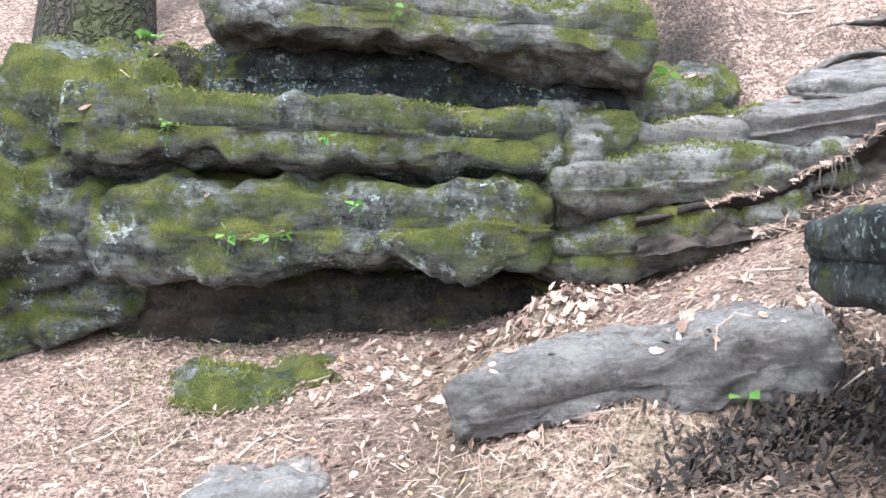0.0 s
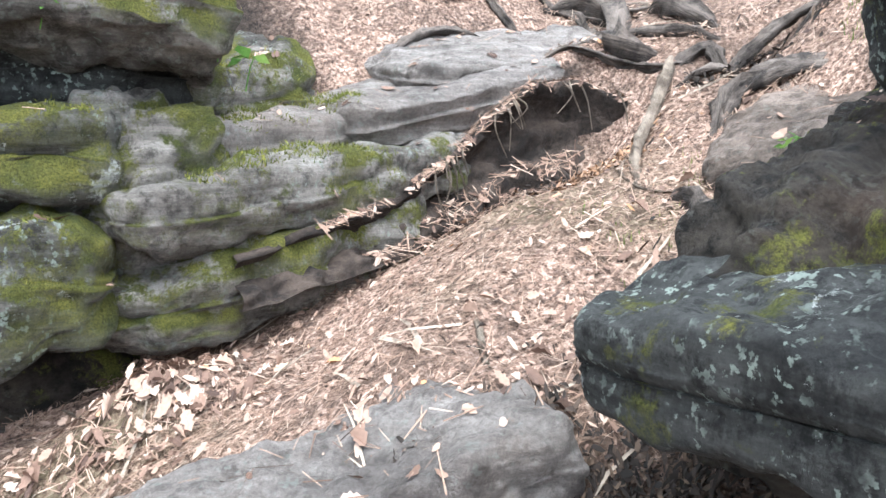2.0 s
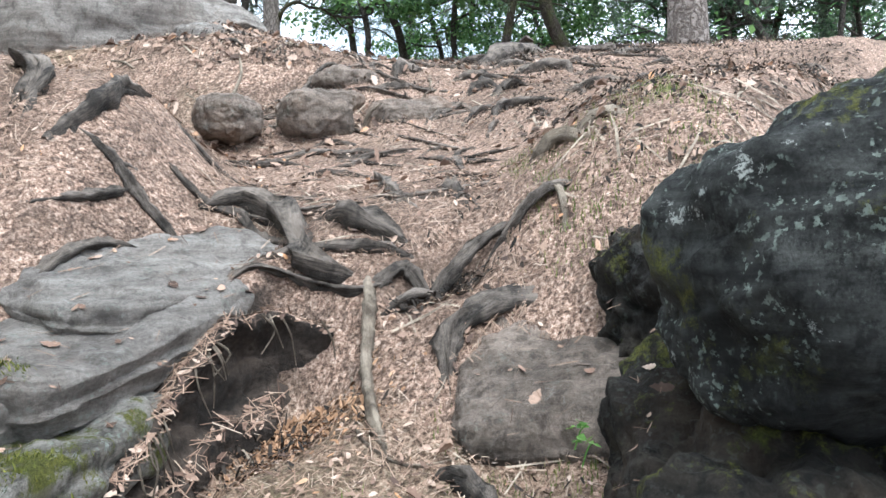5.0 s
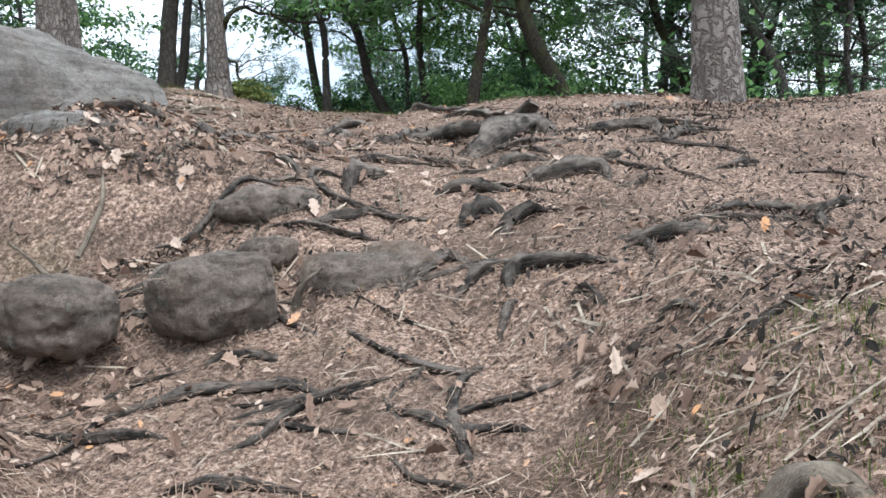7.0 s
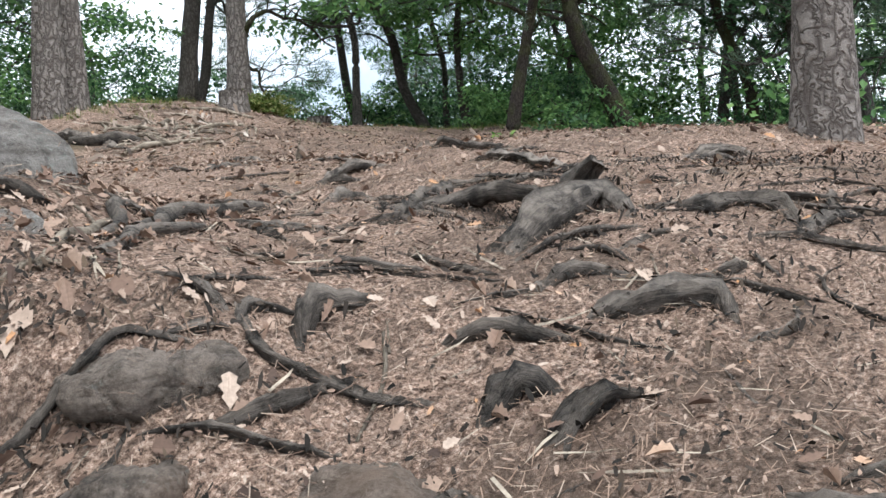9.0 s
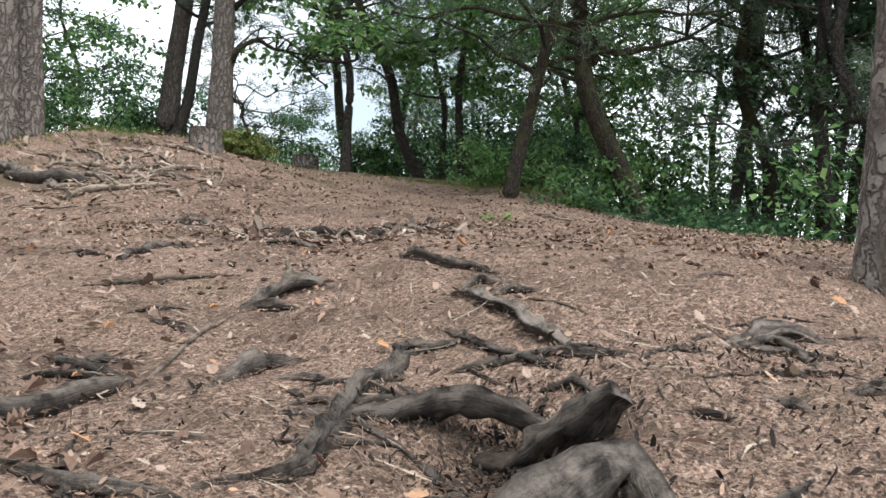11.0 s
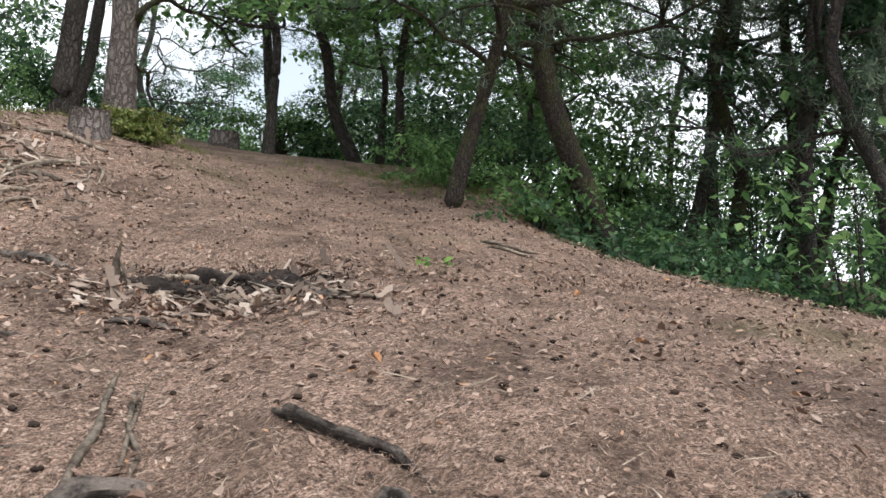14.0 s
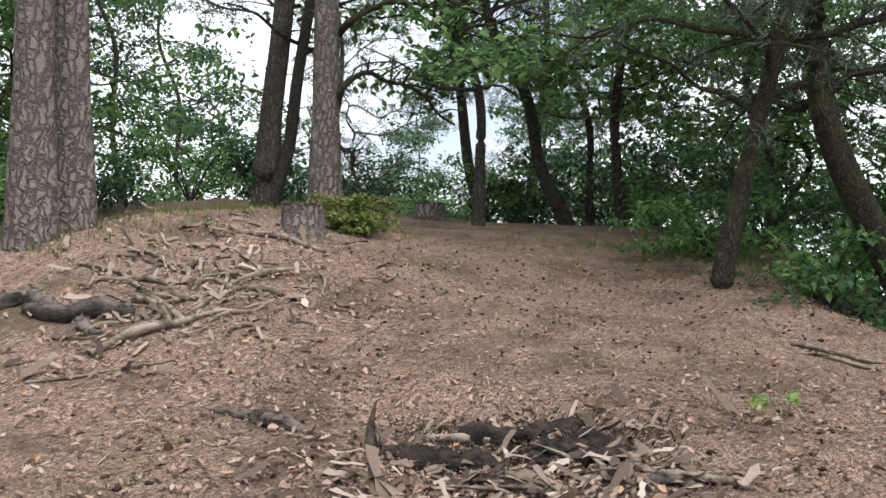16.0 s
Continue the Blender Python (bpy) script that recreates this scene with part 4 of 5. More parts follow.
def long_bough(parent, r, *spots):
    """A crooked bare bough; spots are (across the path, up) from the tree's foot."""
    pts, g = [], random.Random(len(spots) * 7 + int(r * 1000))
    for (u0, h0), (u1, h1) in zip(spots, spots[1:]):
        for k in range(3):
            q = k / 3
            u, h = u0 + (u1 - u0) * q + g.uniform(-0.04, 0.04), h0 + (h1 - h0) * q + g.uniform(-0.05, 0.05)
            pts.append((0.547 * u + g.uniform(-0.08, 0.08), -0.837 * u + g.uniform(-0.08, 0.08), h))
    pts.append((0.547 * spots[-1][0], -0.837 * spots[-1][0], spots[-1][1]))
    n = len(pts) - 1
    pieces = [tube(pts, [r * (1 - 0.8 * i / n) + 0.004 for i in range(n + 1)], 7, 0.3, n)]
    for i in range(2, n):
        b = Vector(pts[i])
        for k in range(2):
            w = Vector((g.uniform(-0.3, 0.5), g.uniform(-0.6, 0.2), g.uniform(-0.35, 0.35)))
            pieces.append(tube([tuple(b), tuple(b + 0.5 * w + Vector((0, 0, 0.05))), tuple(b + w)], [r * 0.35, r * 0.22, 0.003], 5, 0.3, i))
    part("bough", mesh_of("bough", *join(pieces), DARKBARK), parent, "crooked dark bough")


long_bough(crooked, 0.05, (0.10, 1.55), (0.50, 1.95), (1.05, 1.80), (1.75, 1.24))
long_bough(crooked, 0.035, (0.10, 1.04), (0.32, 0.84), (0.50, 0.30), (0.80, 0.06))
long_bough(crooked, 0.05, (0.10, 2.5), (0.9, 2.9), (1.7, 2.5), (2.6, 2.7))
long_bough(crooked, 0.04, (0.10, 3.1), (1.0, 3.3), (1.9, 2.8), (2.9, 2.2))
long_bough(oak, 0.045, (0.50, 2.30), (1.10, 2.42), (1.75, 2.50), (2.80, 2.62))
long_bough(oak, 0.035, (0.44, 1.80), (1.18, 1.93), (1.75, 2.16))
long_bough(oak, 0.03, (0.40, 1.60), (-0.3, 1.9), (-1.0, 2.3))

# the wood behind the crest: five kinds, repeated at other sizes and turns
KINDS = [
    tree("young oak with spreading green boughs in the wood", (21.5, 14.0), 8, 0.07, (0.05, 0.08), FARBARK, "broad", 0.12, 15, 3.0, 58, 0.13, 51, LEAFGREEN, (0.4, 0.2), 0.5),
    tree("dark pine with drooping needle boughs in the wood", (23.5, 17.0), 10, 0.10, (0.06, -0.07), FARBARK, "pine", 0.15, 17, 3.2, 38, 0.13, 52, PINEGREEN, (0.3, -0.4), 0.35, droop=0.4),
    tree("slender beech with layered leaves in the wood", (17.5, 23.0), 9, 0.06, (-0.08, 0.05), FARBARK, "broad", 0.1, 17, 2.8, 54, 0.12, 53, LEAFDARK, (-0.3, 0.2), 0.5, rise=0.1),
    tree("crooked pine with bare lower limbs in the wood", (26.0, 12.0), 9, 0.10, (0.12, 0.10), FARBARK, "pine", 0.2, 16, 3.6, 36, 0.13, 54, PINEGREEN, (0.6, 0.4), 0.35, rise=0.15),
    tree("bushy green tree with pale new leaves in the wood", (22.0, 10.5), 6, 0.05, (0.0, 0.08), FARBARK, "broad", 0.06, 16, 2.6, 58, 0.12, 55, LEAFGREEN, (0.2, 0), 0.5, rise=0.2),
]
rnd = random.Random(7)
taken = [(21.5, 14), (23.5, 17), (17.5, 23), (26, 12), (22, 10.5)]
for k in range(400):
    if len(taken) > 46:
        break
    a, d = radians(rnd.uniform(-14, 84)), rnd.uniform(13.5, 40)
    x, y = 6.0 + d * math.cos(a), 5.0 + d * math.sin(a)
    n = -0.49 * x + 0.87 * y
    s = 0.87 * x + 0.49 * y
    if -2.4 < n < 5.2 and s < 20.5 or min(math.hypot(x - u, y - v) for u, v in taken) < 2.0:
        continue
    if 36 < math.degrees(a) < 66 and rnd.random() < 0.3:
        continue
    taken.append((x, y))
    m = copy_thing(KINDS[int(rnd.random() * 5)], pose(x, y, floor_z(x, y) - 0.1, 0, 0, rnd.uniform(0, 360)))
    q = rnd.uniform(0.75, 1.15)
    m.scale = (q, q, q * rnd.uniform(0.9, 1.1))
copy_thing(KINDS[1], pose(21.1, 16.2, floor_z(21.1, 16.2) - 0.1, 0, 0, 200))
for k, (x, y) in enumerate(((24.5, 6.5), (21, 3.7), (26, 4.6), (18.6, 5.3), (18.9, 3.2), (20.3, 7.6), (17.6, 3.9))):
    copy_thing(KINDS[(1, 2, 3, 1, 2, 1, 3)[k]], pose(x, y, floor_z(x, y) - 0.1, 0, 0, 70 * k))
copy_thing(KINDS[3], pose(19.6, 13.4, floor_z(19.6, 13.4) - 0.1, 0, 0, 80))
for x, y in ((-2.4, 8.5), (-4.5, 10), (0.5, 11), (3.0, 12), (-6, 7), (5.5, 14), (-8, 12), (2, 16), (7.5, 18), (11, 20), (14, 24)):
    m = copy_thing(KINDS[int(rnd.random() * 5)], pose(x, y, floor_z(x, y) - 0.1, 0, 0, rnd.uniform(0, 360)))


def shrub(label, at, r, tall, leaf, seed, per=36, size=0.07, stems=9):
    rng = np.random.default_rng(seed)
    thing = new("shrub")
    thing.matrix_world = pose(at[0], at[1], floor_z(*at) - 0.05)
    pieces, tips = [], []
    for i in range(stems):
        a = i * 2.4 + rng.random()
        out = r * (0.35 + 0.65 * rng.random())
        e = (out * math.cos(a), out * math.sin(a), tall * (0.35 + 0.65 * rng.random()))
        mid = (0.4 * e[0], 0.4 * e[1], 0.6 * e[2])
        pieces.append(tube([(0, 0, 0), mid, e], [0.018, 0.012, 0.004], 5, 0.2, i))
        tips += [mid, e, tuple(0.5 * (p + q) for p, q in zip(mid, e))]
        for j in range(3):
            tips.append((e[0] + rng.normal() * 0.3 * r, e[1] + rng.normal() * 0.3 * r, e[2] * (0.3 + 0.7 * rng.random())))
    for v, f in pieces:
        part("stem", mesh_of("stem", v, f, FARBARK), thing)
    v, f = leaf_cloud(rng, np.array(tips), per, 0.22 * max(r, tall), size)
    part("foliage", mesh_of("foliage", v, f, leaf, False), thing)
    return tagged(thing, label, "shrub", "undergrowth")


for i, (x, y, r, h, leaf) in enumerate((
        (15.6, 8.2, 1.0, 0.9, LEAFGREEN), (15.2, 7.2, 1.1, 1.0, LEAFDARK), (14.2, 3.4, 1.1, 1.0, LEAFDARK), (17.5, 6.2, 1.4, 1.8, LEAFDARK), (16.3, 3.4, 1.3, 1.6, LEAFDARK), (14.6, 6.2, 1.1, 0.9, LEAFDARK), (16.6, 7.0, 1.2, 1.2, LEAFGREEN),
        (14.9, 5.1, 1.1, 0.8, LEAFDARK), (15.8, 5.6, 1.2, 1.0, LEAFDARK), (15.4, 4.2, 1.1, 0.8, LEAFDARK), (16.2, 9.6, 1.0, 0.7, LEAFGREEN),
        (18.0, 9.5, 1.3, 1.4, LEAFDARK), (17.2, 5.0, 1.3, 1.3, LEAFDARK), (19.5, 11.2, 1.2, 1.1, LEAFGREEN), (21.0, 12.5, 1.3, 1.2, LEAFDARK),
        (20.5, 15.8, 1.2, 1.3, LEAFGREEN), (19.5, 17.8, 1.3, 1.2, LEAFDARK), (16.5, 19.5, 1.3, 1.3, LEAFGREEN), (14.0, 20.0, 1.3, 1.4, LEAFGREEN),
        (12.0, 19.0, 1.4, 1.8, LEAFGREEN), (11.3, 17.2, 1.2, 1.6, LEAFGREEN), (9.5, 17.0, 1.2, 1.5, LEAFGREEN), (13.6, 18.0, 1.2, 1.3, LEAFDARK),
        (22.5, 8.6, 1.5, 2.0, LEAFDARK), (24, 10, 1.5, 2.0, LEAFGREEN), (18.6, 3.6, 1.5, 1.6, LEAFDARK), (20.5, 6.3, 1.6, 2.6, LEAFDARK), (21.5, 4.4, 1.6, 2.8, LEAFDARK), (19.3, 2.6, 1.6, 2.4, LEAFDARK))):
    shrub("low leafy green bush at the edge of the wood", (x, y), r, h, leaf, 60 + i, 40, 0.085)
shrub("heather-like bush at the foot of a pine", (13.9, 13.0), 0.45, 0.4, GRASS, 90, 50, 0.05, 14)
shrub("heather-like bush beside a cut stump", (13.3, 12.4), 0.3, 0.28, GRASS, 91, 40, 0.05, 12)
shrub("bright maple sapling with broad fresh leaves over the slope", (15.8, 4.6), 1.3, 3.0, LEAFGREEN, 92, 9, 0.13, 12)
for i, (x, y, r, h) in enumerate(((24, 14, 1.8, 3.0), (23, 19, 1.8, 1.7), (20.5, 21.5, 1.8, 1.5), (17.5, 24.5, 1.9, 1.6), (14.5, 22.5, 1.7, 2.6), (26.5, 16.5, 1.9, 3.2), (27, 10, 1.9, 3.4), (25.5, 7.5, 1.9, 3.4), (22.5, 15.8, 1.5, 2.2), (11.5, 22.5, 1.8, 3.0), (18.8, 20.3, 1.5, 2.0), (21.5, 9.0, 1.6, 2.8), (24.5, 12.2, 1.7, 2.6))):
    shrub("tall leafy undergrowth behind the crest", (x, y), r, h, LEAFGREEN if i % 2 else LEAFDARK, 120 + i, 46, 0.13, 12)


# ---- heap of broken boughs left of the path ----
heap = random.Random(9)
for i in range(26):
    s0, n0 = heap.uniform(5.4, 7.6), heap.uniform(2.4, 3.6)
    x, y, a, d = 0.87 * s0 - 0.49 * n0, 0.49 * s0 + 0.87 * n0, heap.uniform(0, 3.1), heap.uniform(0.12, 0.5)
    stick(heap.uniform(0.005, 0.014), (x, y), (x + 0.5 * d * math.cos(a), y + 0.5 * d * math.sin(a)), (x + d * math.cos(a + 0.2), y + d * math.sin(a + 0.2)))
for i in range(34):
    x, y, a, d = heap.gauss(10.8, 0.6), heap.gauss(11.7, 0.6), heap.uniform(0, 3.1), heap.uniform(0.25, 0.9)
    stick(heap.uniform(0.012, 0.04), (x, y), (x + 0.5 * d * math.cos(a), y + 0.5 * d * math.sin(a)), (x + d * math.cos(a + 0.2), y + d * math.sin(a + 0.2)))


# ---- stumps ----
def cut_stump(label, at, r, tall, seed):
    thing = new("tree_stump")
    thing.matrix_world = pose(at[0], at[1], floor_z(*at) - 0.04)
    part("bole", mesh_of("bole", *tube([(0, 0, -0.05), (0, 0, 0.04), (0, 0, 0.6 * tall), (0, 0, tall)], [r * 1.35, r * 1.15, r, r * 0.98], 18, 0.12, seed), PINEBARK), thing)
    part("cut_face", mesh_of("cut_face", *tube([(0, 0, tall - 0.01), (0, 0, tall + 0.006)], [r * 0.9, r * 0.88], 18, 0.1, seed), DEADWOOD), thing, "weathered grey cut face")
    return tagged(thing, label, "tree stump")


cut_stump("old sawn pine stump with grey bark", (12.55, 12.36), 0.2, 0.3, 3)
cut_stump("broken reddish stump at the crest", (17.6, 14.8), 0.25, 0.3, 4)


def rotten_stump():
    """Root plate of a felled pine: a leaning mossy butt, a thick root and a hollow."""
    x, y = 6.25, 4.70
    z = floor_z(x, y)
    thing = new("rotten_stump")
    thing.matrix_world = pose(x, y, z)
    part("butt", grow_uv(mesh_of("butt", *tube([(0.03, 0.10, -0.10), (-0.01, -0.04, 0.06), (-0.05, -0.17, 0.15), (-0.08, -0.28, 0.25)], [0.04, 0.046, 0.048, 0.025], 16, 1.2, 5), ROOTWOOD), 16), thing, "mossy leaning stump butt")
    part("root_arm", grow_uv(mesh_of("root_arm", *tube([(0.06, -0.05, 0.10), (0.02, 0.20, 0.17), (-0.14, 0.46, 0.11), (-0.36, 0.86, 0.08)], [0.02, 0.032, 0.028, 0.012], 12, 0.8, 6), ROOTWOOD), 12), thing)
    return tagged(thing, "rotten pine stump with torn roots over a hollow", "tree stump")


rotten_stump()


def bark_spike(label, at, tall, wide, lean, seed):
    v, f = tube([(0, 0, -0.05), (lean * 0.3, 0, 0.5 * tall), (lean, 0.02, tall)], [wide, wide * 0.8, wide * 0.15], 7, 0.4, seed, 0.35)
    ob = new("wood_splinter", grow_uv(mesh_of("wood_splinter", v, f, DEADWOOD), 7))
    ob.matrix_world = pose(at[0], at[1], floor_z(*at), 0, 0, 40 * seed)
    return tagged(ob, label, "wood", "splintered wood in the hollow")


for i in range(34):
    u, w = rnd.uniform(-0.9, 0.9), rnd.uniform(-0.35, 0.3)
    x, y = 9.72 + 0.42 * u - 0.8 * w, 8.15 - 0.72 * u - 0.5 * w
    bark_spike("pale splinter of rotten wood in the burnt hollow", (x, y), rnd.uniform(0.02, 0.08), rnd.uniform(0.02, 0.055), rnd.uniform(-0.4, 0.4), i)
bark_spike("tall pale splinter standing in the burnt hollow", (9.72, 8.86), 0.26, 0.035, 0.04, 33)
bark_spike("short pale splinter beside a taller one", (9.76, 8.80), 0.16, 0.03, -0.06, 35)
for i, (x, y, a, b) in enumerate(((9.85, 8.62, 0.28, 0.12), (10.15, 8.30, 0.34, 0.15), (10.45, 8.0, 0.30, 0.12), (10.5, 8.35, 0.4, 0.12), (10.2, 7.75, 0.14, 0.10), (6.33, 4.76, 0.16, 0.14))):
    rock("humus_mound", "crumbly black soil and rotten wood", (x, y, floor_z(x, y) - (0.0 if i < 5 else 0.014)), (a, b, 0.05 if i < 5 else 0.022), (0, 0, -50), CHAR if i < 5 else HUMUS, 40 + i, "black soil heaps", power=2.2, lumps=0.22 if i < 5 else 0.06, grid=26)["category"] = "soil"
bark_spike("torn strip of pale bark against a stone", (3.86, 4.36), 0.12, 0.03, 0.10, 34)


# ---- litter ----
CRUMBS_ONLY = ((1.02, 2.02, 0.20), (0.85, 2.10, 0.16), (1.22, 2.02, 0.20), (0.6, 2.14, 0.10), (1.15, 1.8, 0.25))
def lay(rng, x, y, size, outline, curl, lift, tilt):
    """Flat pieces on the soil: outline points (along, across) scaled, curled, turned and tilted."""
    n, k = len(x), len(outline)
    o = np.asarray(outline, float)
    a = rng.random(n) * 2 * np.pi
    t1, t2 = rng.normal(size=n) * tilt, rng.normal(size=n) * tilt
    L = size[:, None]
    u, w = o[None, :, 0] * L, o[None, :, 1] * L * (0.7 + 0.6 * rng.random((n, 1)))
    c = curl * rng.normal(size=(n, 1))
    zz = c * (o[None, :, 0] ** 2 * L) + np.abs(c) * 1.5 * np.abs(o[None, :, 1]) * L
    zz = zz + t1[:, None] * u + t2[:, None] * w
    px = x[:, None] + u * np.cos(a)[:, None] - w * np.sin(a)[:, None]
    py = y[:, None] + u * np.sin(a)[:, None] + w * np.cos(a)[:, None]
    pz = height(px, py) + np.maximum(zz - zz.min(axis=1, keepdims=True) * 0.7, 0) + lift[:, None]
    return np.stack([px, py, pz], -1).reshape(-1, 3)


def in_strip(rng, n, s0, s1, n0, n1, power=1.0):
    s = s0 + (s1 - s0) * rng.random(n) ** power
    m = n0 + (n1 - n0) * rng.random(n)
    return 0.87 * s - 0.49 * m, 0.49 * s + 0.87 * m


def litter(name, label, category, mat, x, y, size, outline, faces, seed, curl=0.3, tilt=0.25, raised=0.012):
    rng = np.random.default_rng(seed)
    e = 0.04
    steep = np.hypot(height(x + e, y) - height(x - e, y), height(x, y + e) - height(x, y - e)) / (2 * e)
    keep = steep < 1.05
    for cx, cy, r in CRUMBS_ONLY:
        keep &= (np.hypot(x - cx, y - cy) > r * (0.6 + 0.5 * rng.random(len(x)))) | (mat is DARKCRUMB)
    x, y, size = x[keep], y[keep], size[keep]
    v = lay(rng, x, y, size, outline, curl, 0.008 + raised * rng.random(len(x)), tilt)
    k = len(outline)
    f = []
    for face in faces:
        f.append(np.arange(len(x))[:, None] * k + np.array(face)[None, :])
    allf = []
    for q in f:
        allf += q.tolist()
    ob = new(name, mesh_of(name, v, allf, mat, False))
    return tagged(ob, label, category, kind="stuff")


LEAF = [(-0.5, 0), (-0.3, 0.10), (-0.18, 0.22), (-0.06, 0.15), (0.08, 0.30), (0.2, 0.18), (0.34, 0.22), (0.5, 0), (0.34, -0.22), (0.2, -0.18), (0.08, -0.30), (-0.06, -0.15), (-0.18, -0.22), (-0.3, -0.10)]
LEAF_FACES = [[0, 7, 6, 5, 4, 3, 2, 1], [0, 13, 12, 11, 10, 9, 8, 7]]
CHIP = [(-0.5, -0.05), (-0.2, -0.19), (0.24, -0.13), (0.5, 0.02), (0.16, 0.17), (-0.3, 0.14)]
CHIP_FACE = [[0, 1, 2, 3, 4, 5]]
SPIKE = [(-0.5, -0.022), (0.5, -0.014), (0.5, 0.014), (-0.5, 0.022)]
PLATE = [(-0.5, -0.06), (-0.22, -0.15), (0.12, -0.09), (0.4, -0.15), (0.5, 0.04), (0.26, 0.10), (-0.05, 0.06), (-0.33, 0.13)]
QUAD = [[0, 1, 2, 3]]
rng = np.random.default_rng(11)


def join_xy(*pairs):
    return np.concatenate([p[0] for p in pairs]), np.concatenate([p[1] for p in pairs])


def blob(cx, cy, r, n):
    return cx + rng.normal(size=n) * r, cy + rng.normal(size=n) * r


# fallen leaves: thick at the gully's edges and left of the path, thin on the crest
x, y = join_xy(in_strip(rng, 420, 0.0, 3.4, 1.3, 3.3), in_strip(rng, 380, 3.2, 7.5, 0.6, 2.4), in_strip(rng, 1300, 4.6, 8.5, 2.3, 3.8), in_strip(rng, 1500, 8, 14, -2, 4.5),
               in_strip(rng, 1600, 12, 17, 3.2, 7.0), blob(0.48, 3.02, 0.12, 220), blob(0.1, 2.75, 0.28, 260), blob(1.1, 2.3, 0.2, 80), blob(4.0, 5.3, 0.4, 350), in_strip(rng, 420, 3.2, 5.4, -0.5, 1.1), blob(9.6, 8.1, 0.42, 1200), blob(5.0, 5.6, 0.4, 250), in_strip(rng, 500, 14, 18, -2.6, -1.2))
litter("fallen_leaves", "dry tan and orange oak leaves scattered over the forest floor", "leaves", DRYLEAF, x, y, (0.024 + 0.045 * rng.random(len(x)) ** 1.5) * (1 - 0.3 * (1 - sstep(0.87 * x + 0.49 * y, 3.5, 5))), LEAF, LEAF_FACES, 12, 0.5, 0.3, 0.02)
# bark chips and leaf scraps
x, y = join_xy(in_strip(rng, 15000, -0.2, 4.5, 0.7, 3.4), in_strip(rng, 5000, -1.6, 1.0, 2.2, 4.4), in_strip(rng, 15000, 4.0, 9.5, -0.8, 3.8), in_strip(rng, 17000, 8.5, 14, -2.2, 4.5), in_strip(rng, 18000, 13, 19, -2.2, 5.5))
litter("bark_chips", "small curled bark chips and leaf scraps among needles", "litter", DRYLEAF, x, y, (0.007 + 0.026 * rng.random(len(x)) ** 2.4) * (1 + 0.7 * sstep(0.87 * x + 0.49 * y, 9, 11)), CHIP, CHIP_FACE, 13, 0.3, 0.3, 0.012)
# brown needles
x, y = join_xy(in_strip(rng, 40000, 0.0, 4.6, 0.7, 3.2), in_strip(rng, 9000, -1.6, 1.0, 2.2, 4.4), in_strip(rng, 48000, 4.4, 10, -1.0, 4.0), in_strip(rng, 26000, 9.5, 17, -2.5, 4.5))
litter("pine_needles", "layer of dry brown pine needles on the ground", "needles", NEEDLE, x, y, 0.018 + 0.04 * rng.random(len(x)), SPIKE, QUAD, 14, 0.15, 0.2, 0.015)
# black crumbs of rotten wood; in root hollows they stand in for shade
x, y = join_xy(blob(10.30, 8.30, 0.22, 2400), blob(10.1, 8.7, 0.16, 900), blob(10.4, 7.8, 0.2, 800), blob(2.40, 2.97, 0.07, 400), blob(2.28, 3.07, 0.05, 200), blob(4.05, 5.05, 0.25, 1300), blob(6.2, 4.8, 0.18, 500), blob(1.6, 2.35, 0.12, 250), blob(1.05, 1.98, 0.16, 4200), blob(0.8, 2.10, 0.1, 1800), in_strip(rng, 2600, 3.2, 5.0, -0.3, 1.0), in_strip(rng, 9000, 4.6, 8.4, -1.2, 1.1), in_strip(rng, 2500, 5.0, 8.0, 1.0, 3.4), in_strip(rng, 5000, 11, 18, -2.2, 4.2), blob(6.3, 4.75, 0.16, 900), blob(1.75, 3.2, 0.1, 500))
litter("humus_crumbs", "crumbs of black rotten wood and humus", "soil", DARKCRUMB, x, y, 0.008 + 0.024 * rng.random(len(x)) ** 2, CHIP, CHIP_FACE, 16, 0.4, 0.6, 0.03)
x, y = join_xy(blob(1.84, 3.24, 0.07, 1500), blob(1.82, 3.12, 0.10, 700))
litter("sandy_soil", "orange-brown sandy crumbs in the hollow of the bank", "soil", SANDCRUMB, x, y, 0.008 + 0.02 * rng.random(len(x)) ** 2, CHIP, CHIP_FACE, 17, 0.4, 0.5, 0.02)
# torn plates of bleached bark and rotten wood
x, y = join_xy(blob(9.55, 8.15, 0.36, 300), blob(9.95, 7.6, 0.34, 170), blob(10.4, 8.1, 0.3, 70), blob(10.6, 11.6, 0.7, 300), blob(11.6, 12.2, 0.6, 160))
litter("bark_plates", "torn pale plates of bark and rotten wood", "bark", PALEWOOD, x, y, 0.04 + 0.17 * rng.random(len(x)) ** 1.9, PLATE, [[0, 1, 2, 3, 4, 5, 6, 7]], 18, 0.3, 0.3, 0.02)
# twigs
x, y = join_xy(in_strip(rng, 350, 0.3, 8, 0.4, 3.4), in_strip(rng, 160, 3.2, 5.2, -0.3, 1.1), in_strip(rng, 350, 8, 17, -2.2, 4.5))
litter("twigs", "thin dry twigs lying in the litter", "twigs", DEADWOOD, x, y, 0.08 + 0.16 * rng.random(len(x)), [(-0.5, -0.02), (0.1, -0.025), (0.5, 0.05), (0.1, 0.012), (-0.5, 0.02)], [[0, 1, 3, 4], [1, 2, 3]], 15, 0.1, 0.1, 0.01)


